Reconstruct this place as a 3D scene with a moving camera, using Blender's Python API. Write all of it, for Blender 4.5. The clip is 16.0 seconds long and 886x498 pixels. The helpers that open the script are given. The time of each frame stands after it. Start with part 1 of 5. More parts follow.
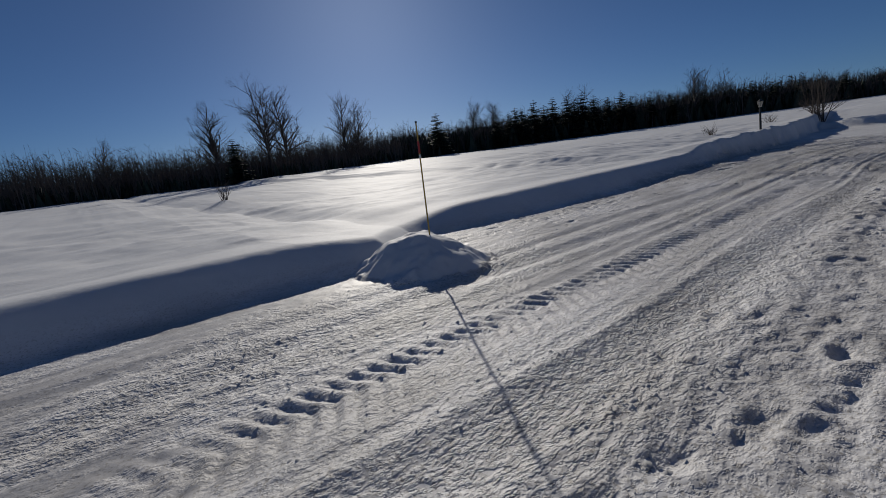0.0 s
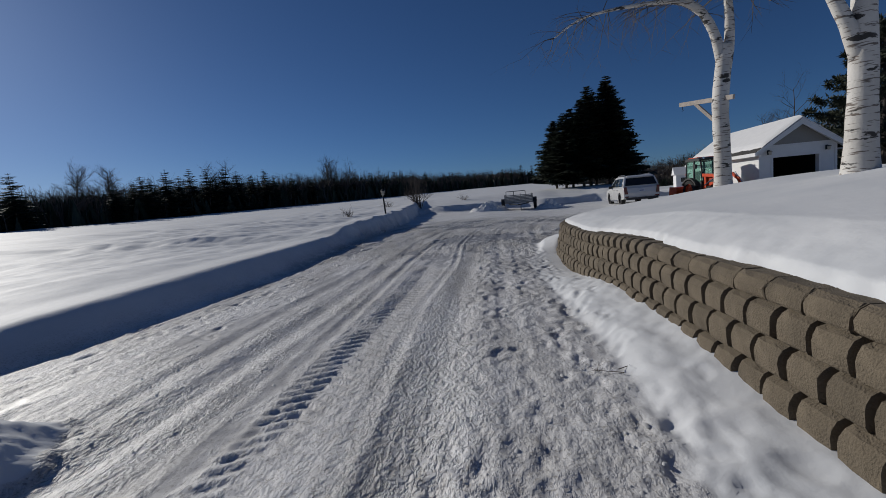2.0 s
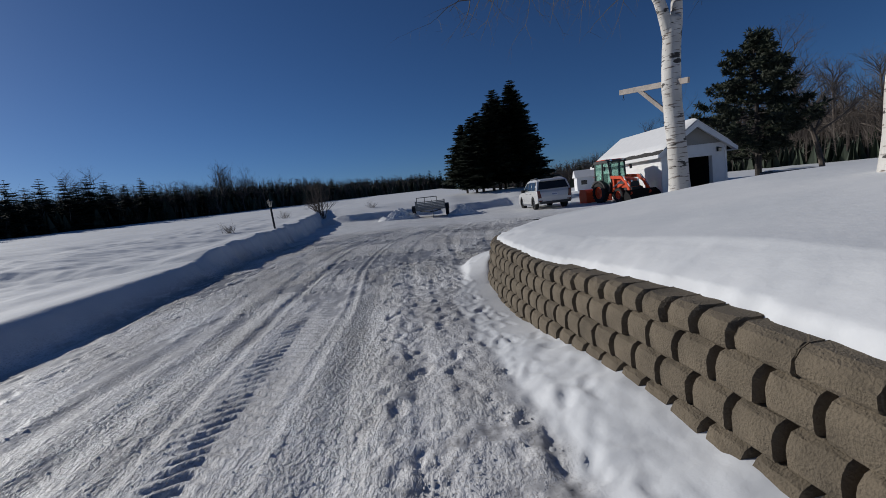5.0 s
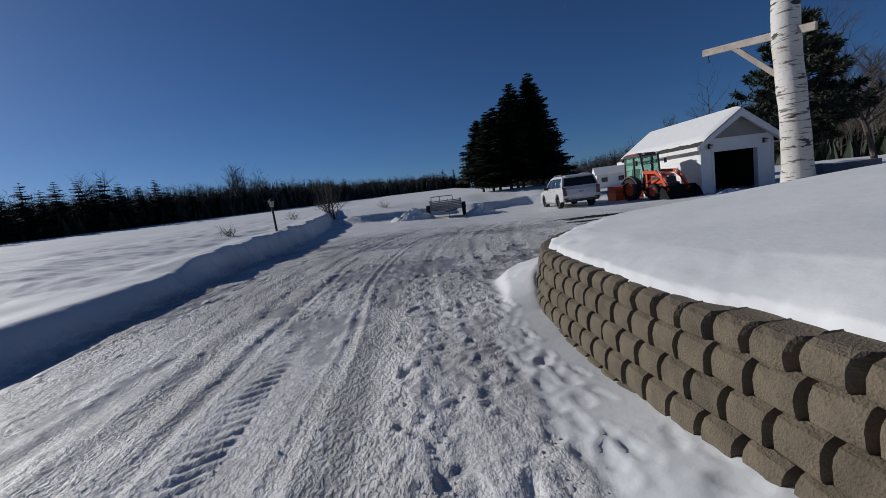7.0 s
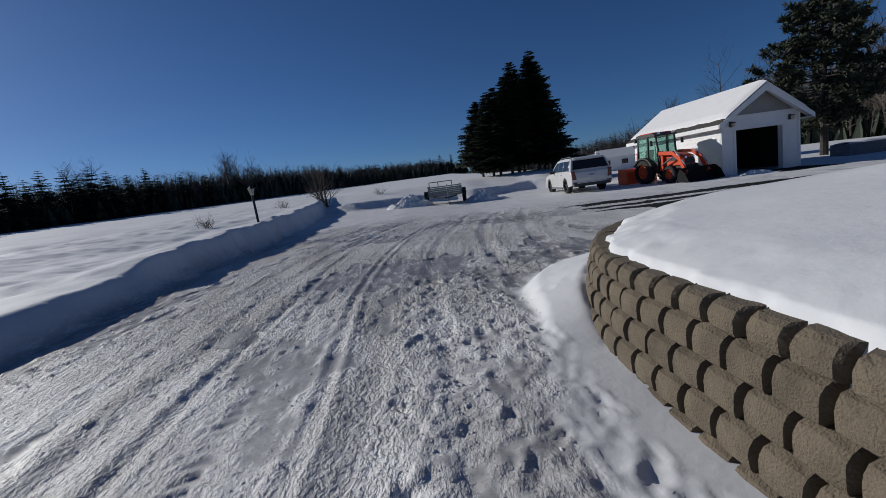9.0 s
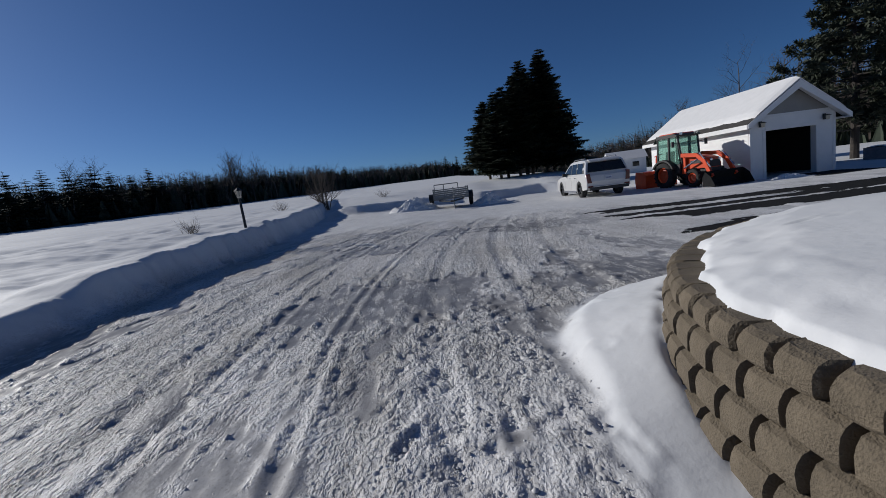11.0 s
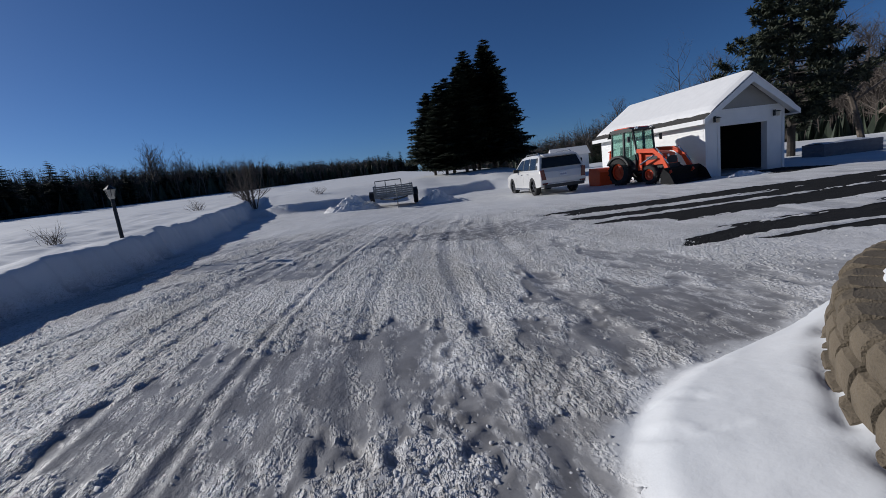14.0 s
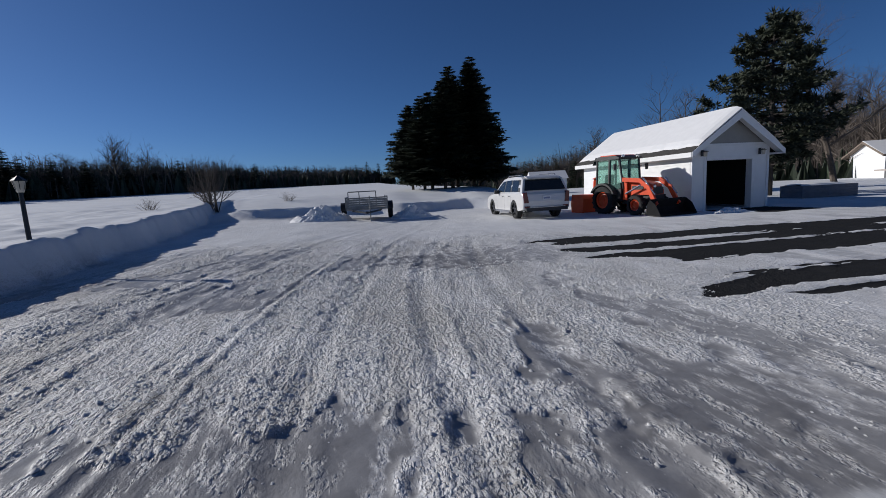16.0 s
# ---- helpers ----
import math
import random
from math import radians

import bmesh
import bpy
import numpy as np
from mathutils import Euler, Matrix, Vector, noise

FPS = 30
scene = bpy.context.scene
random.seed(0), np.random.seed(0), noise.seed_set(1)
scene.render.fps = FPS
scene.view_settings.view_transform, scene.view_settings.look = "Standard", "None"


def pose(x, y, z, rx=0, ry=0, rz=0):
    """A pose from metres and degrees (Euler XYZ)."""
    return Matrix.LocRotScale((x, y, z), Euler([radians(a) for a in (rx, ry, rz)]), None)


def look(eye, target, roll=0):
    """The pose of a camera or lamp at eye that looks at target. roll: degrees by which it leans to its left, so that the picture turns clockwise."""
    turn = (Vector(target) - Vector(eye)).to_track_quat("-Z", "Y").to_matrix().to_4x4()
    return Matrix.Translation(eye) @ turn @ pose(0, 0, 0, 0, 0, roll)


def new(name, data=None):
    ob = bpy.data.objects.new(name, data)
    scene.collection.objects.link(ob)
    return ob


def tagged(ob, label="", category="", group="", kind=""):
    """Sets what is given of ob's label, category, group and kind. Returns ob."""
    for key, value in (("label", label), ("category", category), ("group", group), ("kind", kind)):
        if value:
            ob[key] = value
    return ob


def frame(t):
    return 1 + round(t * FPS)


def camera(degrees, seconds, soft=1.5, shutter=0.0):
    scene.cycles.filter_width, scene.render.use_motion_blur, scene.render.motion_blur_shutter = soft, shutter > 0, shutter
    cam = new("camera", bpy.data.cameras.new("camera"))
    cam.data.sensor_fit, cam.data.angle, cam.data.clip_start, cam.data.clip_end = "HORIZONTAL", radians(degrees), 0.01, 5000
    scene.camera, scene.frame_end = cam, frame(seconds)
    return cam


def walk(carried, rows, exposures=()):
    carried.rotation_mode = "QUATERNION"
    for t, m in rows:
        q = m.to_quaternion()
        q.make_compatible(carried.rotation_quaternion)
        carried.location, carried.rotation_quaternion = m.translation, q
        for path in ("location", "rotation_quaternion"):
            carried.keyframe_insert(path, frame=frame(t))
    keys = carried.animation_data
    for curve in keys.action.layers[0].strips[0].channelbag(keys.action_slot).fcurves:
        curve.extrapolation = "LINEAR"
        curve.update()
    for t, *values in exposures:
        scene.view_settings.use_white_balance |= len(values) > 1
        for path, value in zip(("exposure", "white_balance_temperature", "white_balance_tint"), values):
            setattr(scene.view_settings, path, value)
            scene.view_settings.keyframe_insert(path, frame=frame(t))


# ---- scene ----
cam = camera(91.0, 16.0, soft=0.8)
PATH = [
    (0, (0.198, 0.849, 1.064), (-1.336, 2.072, 0.677), -6.8),
    (0.5, (-0.062, 0.887, 1.064), (-1.231, 2.475, 0.728), -3.3),
    (1, (-0.198, 1.138, 1.129), (-1.082, 2.914, 0.877), -5.0),
    (1.5, (-0.332, 1.417, 1.202), (-0.855, 3.335, 0.987), -5.7),
    (2, (-0.38, 1.831, 1.203), (-0.618, 3.805, 0.987), -5.1),
    (2.5, (-0.41, 2.195, 1.26), (-0.451, 4.185, 1.067), -7.0),
    (3, (-0.365, 2.587, 1.273), (-0.278, 4.574, 1.059), -6.9),
    (3.5, (-0.361, 2.992, 1.284), (-0.259, 4.979, 1.085), -7.7),
    (4, (-0.352, 3.404, 1.331), (-0.209, 5.385, 1.1), -6.8),
    (6.5, (-0.288, 5.658, 1.266), (-0.121, 7.638, 1.037), -6.5),
    (7, (-0.38, 6.061, 1.275), (-0.278, 8.046, 1.05), -7.0),
    (7.5, (-0.414, 6.432, 1.254), (-0.305, 8.414, 1.012), -7.0),
    (8, (-0.371, 6.834, 1.266), (-0.282, 8.815, 1.01), -7.7),
    (8.5, (-0.428, 7.243, 1.279), (-0.322, 9.219, 0.99), -7.7),
    (9, (-0.402, 7.632, 1.268), (-0.297, 9.609, 0.979), -7.6),
    (11.5, (-0.325, 9.306, 1.311), (-0.246, 11.285, 1.035), -7.3),
    (12, (-0.361, 9.677, 1.301), (-0.285, 11.656, 1.024), -7.8),
    (12.5, (-0.3, 10.011, 1.291), (-0.176, 11.987, 1.004), -7.5),
    (13, (-0.215, 10.36, 1.293), (-0.066, 12.332, 0.993), -7.6),
    (13.5, (-0.202, 10.736, 1.32), (0.033, 12.696, 1.0), -7.0),
    (14, (-0.066, 11.083, 1.339), (0.262, 13.028, 1.012), -7.1),
    (14.5, (-0.009, 11.464, 1.329), (0.378, 13.404, 1.035), -6.4),
    (15, (0.066, 11.791, 1.345), (0.494, 13.726, 1.077), -6.0),
    (15.5, (0.138, 12.06, 1.347), (0.581, 13.991, 1.076), -4.4),
    (16, (0.157, 12.266, 1.374), (0.612, 14.195, 1.104), -3.1),
]
walk(cam, [(t, look(eye, target, roll)) for t, eye, target, roll in PATH], [(0.0, -0.46, 6900, 10), (2.5, -0.32, 6550, 9), (6.0, -0.18, 6450, 9.5), (12.0, -0.08, 6400, 10), (16.0, 0.06, 6350, 11)])

# ---- light ----
SUN = Vector((-0.788, 0.492, 0.372)).normalized()
sun_el, sun_az = math.asin(SUN.z), math.atan2(SUN.x, SUN.y)
world = bpy.data.worlds.new("world")
scene.world = world
world.use_nodes = True
wn = world.node_tree.nodes
sky = wn.new("ShaderNodeTexSky")
sky.sky_type = "NISHITA"
sky.sun_disc = False
sky.sun_elevation = sun_el
sky.sun_rotation = sun_az
sky.altitude = 200
sky.air_density = 0.70
sky.dust_density = 0.28
sky.ozone_density = 9.0
wn["Background"].inputs["Strength"].default_value = 0.055
world.node_tree.links.new(sky.outputs[0], wn["Background"].inputs["Color"])
sun_data = bpy.data.lights.new("sun", "SUN")
sun_data.energy = 3.7
sun_data.angle = radians(0.53)
sun_data.color = (1.0, 0.97, 0.92)
sun = new("sun", sun_data)
sun.matrix_world = look(SUN * 60, (0, 0, 0))


# ---- materials ----
def material(name, base, rough=0.6, metal=0.0, var=0.12, scale=6.0, bump=0.0, bump_scale=40.0, second=None, spec=0.5, coat=0.0):
    """A surface with two scales of colour variation and a fine relief."""
    mat = bpy.data.materials.new(name)
    mat.use_nodes = True
    nt = mat.node_tree
    n, l = nt.nodes, nt.links
    b = n["Principled BSDF"]
    b.inputs["Roughness"].default_value = rough
    b.inputs["Metallic"].default_value = metal
    b.inputs["Specular IOR Level"].default_value = spec
    b.inputs["Coat Weight"].default_value = coat
    tc = n.new("ShaderNodeTexCoord")
    info = n.new("ShaderNodeObjectInfo")
    big = n.new("ShaderNodeTexNoise")
    big.inputs["Scale"].default_value = scale
    big.inputs["Detail"].default_value = 6
    add = n.new("ShaderNodeVectorMath")
    add.operation = "ADD"
    l.new(tc.outputs["Object"], add.inputs[0])
    l.new(info.outputs["Random"], add.inputs[1])
    l.new(add.outputs[0], big.inputs["Vector"])
    fine = n.new("ShaderNodeTexNoise")
    fine.inputs["Scale"].default_value = bump_scale
    fine.inputs["Detail"].default_value = 4
    l.new(add.outputs[0], fine.inputs["Vector"])
    ramp = n.new("ShaderNodeValToRGB")
    other = second or [c * (1 - var * 2) for c in base]
    ramp.color_ramp.elements[0].color = (*other, 1)
    ramp.color_ramp.elements[1].color = (*base, 1)
    ramp.color_ramp.elements[0].position = 0.3
    ramp.color_ramp.elements[1].position = 0.65
    l.new(big.outputs["Fac"], ramp.inputs[0])
    mul = n.new("ShaderNodeMix")
    mul.data_type = "RGBA"
    mul.blend_type = "MULTIPLY"
    mul.inputs[0].default_value = min(1.0, var * 3)
    l.new(ramp.outputs[0], mul.inputs[6])
    grey = n.new("ShaderNodeMapRange")
    grey.inputs["To Min"].default_value = 0.55
    grey.inputs["To Max"].default_value = 1.35
    l.new(fine.outputs["Fac"], grey.inputs[0])
    l.new(grey.outputs[0], mul.inputs[7])
    l.new(mul.outputs[2], b.inputs["Base Color"])
    if bump:
        bn = n.new("ShaderNodeBump")
        bn.inputs["Strength"].default_value = bump
        bn.inputs["Distance"].default_value = 0.01
        l.new(fine.outputs["Fac"], bn.inputs["Height"])
        l.new(bn.outputs[0], b.inputs["Normal"])
    return mat


def ground_material():
    """Snow; packed and icy where driven on; bare wet asphalt where it has melted."""
    mat = bpy.data.materials.new("snow_ground")
    mat.use_nodes = True
    n, l = mat.node_tree.nodes, mat.node_tree.links
    b = n["Principled BSDF"]
    tc = n.new("ShaderNodeTexCoord")
    mp = n.new("ShaderNodeMapping")
    mp.inputs["Scale"].default_value = (1.0, 0.35, 1.0)
    l.new(tc.outputs["Object"], mp.inputs[0])

    mp2 = n.new("ShaderNodeMapping")
    mp2.inputs["Scale"].default_value = (1.25, 0.75, 1.0)
    mp2.inputs["Rotation"].default_value = (0, 0, 0.25)
    l.new(tc.outputs["Object"], mp2.inputs[0])
    mp3 = n.new("ShaderNodeMapping")
    mp3.inputs["Scale"].default_value = (0.5, 3.0, 1.0)
    l.new(tc.outputs["Object"], mp3.inputs[0])

    def noise_node(sc, detail=6, vec=None, rough=0.6):
        q = n.new("ShaderNodeTexNoise")
        q.inputs["Scale"].default_value = sc
        q.inputs["Detail"].default_value = detail
        q.inputs["Roughness"].default_value = rough
        l.new(vec or tc.outputs["Object"], q.inputs["Vector"])
        return q.outputs["Fac"]

    def ramp(fac, a, c, p0, p1):
        r = n.new("ShaderNodeValToRGB")
        r.color_ramp.elements[0].color = (*a, 1)
        r.color_ramp.elements[1].color = (*c, 1)
        r.color_ramp.elements[0].position = p0
        r.color_ramp.elements[1].position = p1
        l.new(fac, r.inputs[0])
        return r.outputs[0]

    def mix(fac, a, c, kind="RGBA", blend="MIX"):
        q = n.new("ShaderNodeMix")
        q.data_type = kind
        if kind == "RGBA":
            q.blend_type = blend
        i, j = (6, 7) if kind == "RGBA" else (2, 3)
        for sock, v in ((0, fac), (i, a), (j, c)):
            if isinstance(v, (int, float, tuple)):
                q.inputs[sock].default_value = v
            else:
                l.new(v, q.inputs[sock])
        return q.outputs[2 if kind == "RGBA" else 0]

    def attr(name):
        a = n.new("ShaderNodeAttribute")
        a.attribute_name = name
        return a.outputs["Fac"]

    def math_node(op, a, c):
        q = n.new("ShaderNodeMath")
        q.operation = op
        q.use_clamp = True
        for i, v in enumerate((a, c)):
            if isinstance(v, (int, float)):
                q.inputs[i].default_value = v
            else:
                l.new(v, q.inputs[i])
        return q.outputs[0]

    packed, asphalt, ice, crust = attr("packed"), attr("asphalt"), attr("ice"), attr("crust")
    snow_col = ramp(noise_node(0.7), (0.66, 0.675, 0.69), (0.74, 0.745, 0.75), 0.35, 0.6)
    pack_col = ramp(noise_node(1.7, 8, mp.outputs[0]), (0.56, 0.545, 0.53), (0.80, 0.79, 0.785), 0.36, 0.60)
    grit = ramp(noise_node(55, 4), (0.66, 0.64, 0.61), (1.0, 1.0, 1.0), 0.36, 0.46)
    pack_col = mix(1.0, pack_col, grit, blend="MULTIPLY")
    lump = ramp(noise_node(17, 5, mp2.outputs[0], 0.65), (0.66, 0.645, 0.625), (1.0, 1.0, 1.0), 0.40, 0.49)
    pack_col = mix(math_node("ADD", math_node("MULTIPLY", crust, 0.55), 0.25), pack_col, lump, blend="MULTIPLY")
    ice_col = ramp(noise_node(3.0, 6), (0.185, 0.18, 0.18), (0.30, 0.295, 0.296), 0.35, 0.65)
    ice_fac = math_node("MULTIPLY", ice, ramp(noise_node(9, 6, mp.outputs[0]), (0.25, 0.25, 0.25), (1, 1, 1), 0.40, 0.52))
    pack_col = mix(ice_fac, pack_col, ice_col)
    col = mix(packed, snow_col, pack_col)
    ragged = math_node("ADD", math_node("MULTIPLY", asphalt, 0.75), math_node("MULTIPLY", noise_node(2.6, 7, mp3.outputs[0], 0.7), 0.5))
    asphalt = ramp(ragged, (0, 0, 0), (1, 1, 1), 0.60, 0.66)
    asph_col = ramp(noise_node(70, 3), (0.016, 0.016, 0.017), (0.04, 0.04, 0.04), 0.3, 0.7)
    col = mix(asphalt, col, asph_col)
    l.new(col, b.inputs["Base Color"])
    rough_pack = mix(ice_fac, 0.62, 0.42, kind="FLOAT")
    rough_all = mix(packed, 0.72, rough_pack, kind="FLOAT")
    rough_all = mix(asphalt, rough_all, 0.8, kind="FLOAT")
    l.new(rough_all, b.inputs["Roughness"])
    l.new(mix(asphalt, 0.25, 0.04, kind="FLOAT"), b.inputs["Specular IOR Level"])
    crumb = ramp(noise_node(30, 3, mp2.outputs[0], 0.6), (0, 0, 0), (1, 1, 1), 0.45, 0.56)
    clod = ramp(noise_node(15, 3, mp2.outputs[0], 0.6), (0, 0, 0), (1, 1, 1), 0.40, 0.62)
    fine_pack = mix(0.45, crumb, clod, kind="FLOAT")
    fine_snow = noise_node(9, 8, None, 0.6)
    bump1 = n.new("ShaderNodeBump")
    bump1.inputs["Distance"].default_value = 0.034
    l.new(math_node("SUBTRACT", math_node("MULTIPLY", packed, math_node("ADD", math_node("MULTIPLY", crust, 0.80), 0.16)), math_node("MULTIPLY", ice_fac, 0.85)), bump1.inputs["Strength"])
    l.new(fine_pack, bump1.inputs["Height"])
    bump2 = n.new("ShaderNodeBump")
    bump2.inputs["Distance"].default_value = 0.02
    bump2.inputs["Strength"].default_value = 0.25
    l.new(fine_snow, bump2.inputs["Height"])
    l.new(bump1.outputs[0], bump2.inputs["Normal"])
    l.new(bump2.outputs[0], b.inputs["Normal"])
    return mat


M_GROUND = ground_material()
M_SNOW = material("snow", (0.78, 0.775, 0.77), 0.6, var=0.03, scale=3, bump=0.25, bump_scale=25)
M_CRUMB = material("snow_crumb", (0.70, 0.695, 0.69), 0.65, var=0.06, scale=3, second=(0.56, 0.55, 0.53))
M_BLOCK = material("concrete_block", (0.178, 0.142, 0.098), 0.92, var=0.20, scale=4, bump=1.0, bump_scale=95)
M_SIDING = material("white_siding", (0.80, 0.80, 0.79), 0.55, var=0.03, scale=2, bump=0.05)
M_TRIM = material("white_trim", (0.78, 0.78, 0.77), 0.5, var=0.03, scale=4)
M_GABLE = material("grey_gable_siding", (0.30, 0.29, 0.27), 0.7, var=0.05, scale=3)
M_SHINGLE = material("dark_shingle", (0.06, 0.055, 0.05), 0.85, var=0.2, scale=8, bump=0.5)
# near-black colour carries the shade inside the open garage
M_DARK = material("garage_interior_shade", (0.03, 0.027, 0.024), 0.8, var=0.1)
M_SPRUCE = material("spruce_needles", (0.035, 0.05, 0.026), 0.7, var=0.25, scale=1.2, second=(0.018, 0.028, 0.016))
M_PINE = material("pine_needles", (0.036, 0.046, 0.022), 0.75, var=0.25, scale=1.2, second=(0.016, 0.022, 0.012))
M_BARK = material("grey_bark", (0.13, 0.105, 0.085), 0.9, var=0.25, scale=5, bump=0.6, bump_scale=20)
M_PINEBARK = material("dark_pine_bark", (0.055, 0.046, 0.040), 0.9, var=0.25, scale=5, bump=0.6, bump_scale=20)
M_TWIG = material("brown_twigs", (0.145, 0.118, 0.098), 0.9, var=0.2, scale=0.6)
M_WOOD = material("weathered_wood", (0.46, 0.40, 0.35), 0.8, var=0.15, scale=8, bump=0.3)
M_BLACK = material("black_metal", (0.02, 0.02, 0.021), 0.45, var=0.1)
M_GLASS = material("dark_glass", (0.015, 0.018, 0.02), 0.06, var=0.0, spec=0.6)


# ---- geometry helpers ----
class Geo:
    """Plain lists of corners and faces, made into one mesh."""

    def __init__(self):
        self.v, self.f, self.k = [], [], []

    def face(self, pts, k=0):
        i = len(self.v)
        self.v.extend(tuple(p) for p in pts)
        self.f.append(tuple(range(i, i + len(pts))))
        self.k.append(k)

    def tube(self, pts, radii, sides=6, k=0, cap=True):
        pts = [Vector(p) for p in pts]
        i0 = len(self.v)
        axis = (pts[-1] - pts[0]).normalized()
        ref = Vector((1, 0, 0)) if abs(axis.x) < 0.8 else Vector((0, 1, 0))
        for j, p in enumerate(pts):
            d = (pts[min(j + 1, len(pts) - 1)] - pts[max(j - 1, 0)])
            d = d.normalized() if d.length > 1e-9 else axis
            a = d.cross(ref).normalized()
            b = d.cross(a)
            for s in range(sides):
                w = 2 * math.pi * s / sides
                self.v.append(tuple(p + (a * math.cos(w) + b * math.sin(w)) * radii[j]))
        for j in range(len(pts) - 1):
            for s in range(sides):
                t = (s + 1) % sides
                self.f.append((i0 + j * sides + s, i0 + j * sides + t, i0 + (j + 1) * sides + t, i0 + (j + 1) * sides + s))
                self.k.append(k)
        if cap:
            self.f.append(tuple(i0 + s for s in range(sides)))
            self.f.append(tuple(i0 + (len(pts) - 1) * sides + s for s in reversed(range(sides))))
            self.k.extend((k, k))

    def box(self, c, size, k=0, m=None):
        x, y, z = (s / 2 for s in size)
        i = len(self.v)
        for a in (-1, 1):
            for b in (-1, 1):
                for d in (-1, 1):
                    p = Vector((a * x, b * y, d * z))
                    p = (m @ p if m else p) + Vector(c)
                    self.v.append(tuple(p))
        for q in ((0, 1, 3, 2), (4, 6, 7, 5), (0, 4, 5, 1), (2, 3, 7, 6), (0, 2, 6, 4), (1, 5, 7, 3)):
            self.f.append(tuple(i + a for a in q))
            self.k.append(k)

    def prism(self, outline, x0, x1, k=0, inset=0.0, axis="x"):
        """A closed outline of (a, b), swept from x0 to x1, its rims drawn in by inset."""
        n = len(outline)
        ca = sum(p[0] for p in outline) / n
        cb = sum(p[1] for p in outline) / n
        rings = []
        steps = [(x0, inset), (x0 + math.copysign(inset, x1 - x0), 0), (x1 - math.copysign(inset, x1 - x0), 0), (x1, inset)] if inset else [(x0, 0), (x1, 0)]
        for x, ins in steps:
            ring = []
            for a, b in outline:
                d = math.hypot(a - ca, b - cb) or 1
                a2, b2 = a - (a - ca) / d * ins, b - (b - cb) / d * ins
                ring.append(len(self.v))
                self.v.append((x, a2, b2) if axis == "x" else ((a2, x, b2) if axis == "y" else (a2, b2, x)))
            rings.append(ring)
        for r, s in zip(rings, rings[1:]):
            for i in range(n):
                j = (i + 1) % n
                self.f.append((r[i], r[j], s[j], s[i]))
                self.k.append(k)
        self.f.append(tuple(reversed(rings[0])))
        self.f.append(tuple(rings[-1]))
        self.k.extend((k, k))

    def mesh(self, name, mats, smooth=False):
        me = bpy.data.meshes.new(name)
        me.from_pydata(self.v, [], self.f)
        for mt in mats if isinstance(mats, (list, tuple)) else [mats]:
            me.materials.append(mt)
        if len(me.materials) > 1:
            me.polygons.foreach_set("material_index", self.k)
        if smooth:
            me.polygons.foreach_set("use_smooth", [True] * len(me.polygons))
        bm = bmesh.new()
        bm.from_mesh(me)
        bmesh.ops.recalc_face_normals(bm, faces=bm.faces)
        bm.to_mesh(me)
        bm.free()
        me.update()
        return me


def part(name, geo, mat, parent, label="", smooth=False, m=None):
    ob = new(name, geo.mesh(name, mat, smooth) if isinstance(geo, Geo) else geo)
    if parent is not None:
        ob.parent = parent
    if m is not None:
        ob.matrix_basis = m
    if label:
        ob["label"] = label
    return ob


def thing(name, label, category, m, group="", kind=""):
    ob = new(name)
    ob.empty_display_size = 0.2
    ob.matrix_basis = m
    return tagged(ob, label, category, group, kind)


# ---- terrain ----
def hashed(ix, iy, seed):
    q = (ix * 374761393 + iy * 668265263 + seed * 982451653) & 0xFFFFFFFF
    q = ((q ^ (q >> 13)) * 1274126177) & 0xFFFFFFFF
    return ((q ^ (q >> 16)) & 0xFFFF) / 65535.0


def vnoise(x, y, seed=0):
    x, y = np.asarray(x, float), np.asarray(y, float)
    ix, iy = np.floor(x).astype(np.int64), np.floor(y).astype(np.int64)
    fx, fy = x - ix, y - iy
    fx, fy = fx * fx * (3 - 2 * fx), fy * fy * (3 - 2 * fy)
    a, b = hashed(ix, iy, seed), hashed(ix + 1, iy, seed)
    c, d = hashed(ix, iy + 1, seed), hashed(ix + 1, iy + 1, seed)
    return ((a * (1 - fx) + b * fx) * (1 - fy) + (c * (1 - fx) + d * fx) * fy) * 2 - 1


def fbm(x, y, seed=0, octaves=4):
    total, amp = 0, 1.0
    for o in range(octaves):
        total = total + amp * vnoise(x * 2 ** o + 17.3 * o, y * 2 ** o + 9.1 * o, seed + o)
        amp *= 0.5
    return total / 1.9


def ease(t):
    t = np.clip(t, 0, 1)
    return t * t * (3 - 2 * t)


WALL_X, ARC_Y, ARC_R = 0.885, 10.2, 3.30


def wall_set(y):
    """The near stretch of the wall stands back a little."""
    return 0.10 * (1 - ease((y - 4.5) / 4.5))


def wall_depth(x, y):
    """How far behind the retaining wall's face a place lies."""
    cx = WALL_X + ARC_R
    arc = ARC_R - np.hypot(x - cx, y - ARC_Y)
    flat = np.minimum(x - WALL_X, ARC_Y + ARC_R - y)
    return np.where((y > ARC_Y) & (x < cx), arc, flat - wall_set(y))


def wall_top(y):
    return 0.66 - 0.085 * ease((y - 6.0) / 2.5)


CREST_Y = [-30, 0, 2.6, 3.5, 4.5, 6, 9, 13, 15, 15.8, 19, 21, 27, 40]
CREST_X = [-4.7, -4.7, -4.7, -4.55, -5.5, -5.5, -5.45, -5.3, -5.3, -5.15, -5.15, -5.1, -5.7, -7.0]
CREST_Z = [0.37, 0.37, 0.36, 0.28, 0.24, 0.35, 0.40, 0.47, 0.52, 0.73, 0.80, 0.85, 0.86, 0.92]


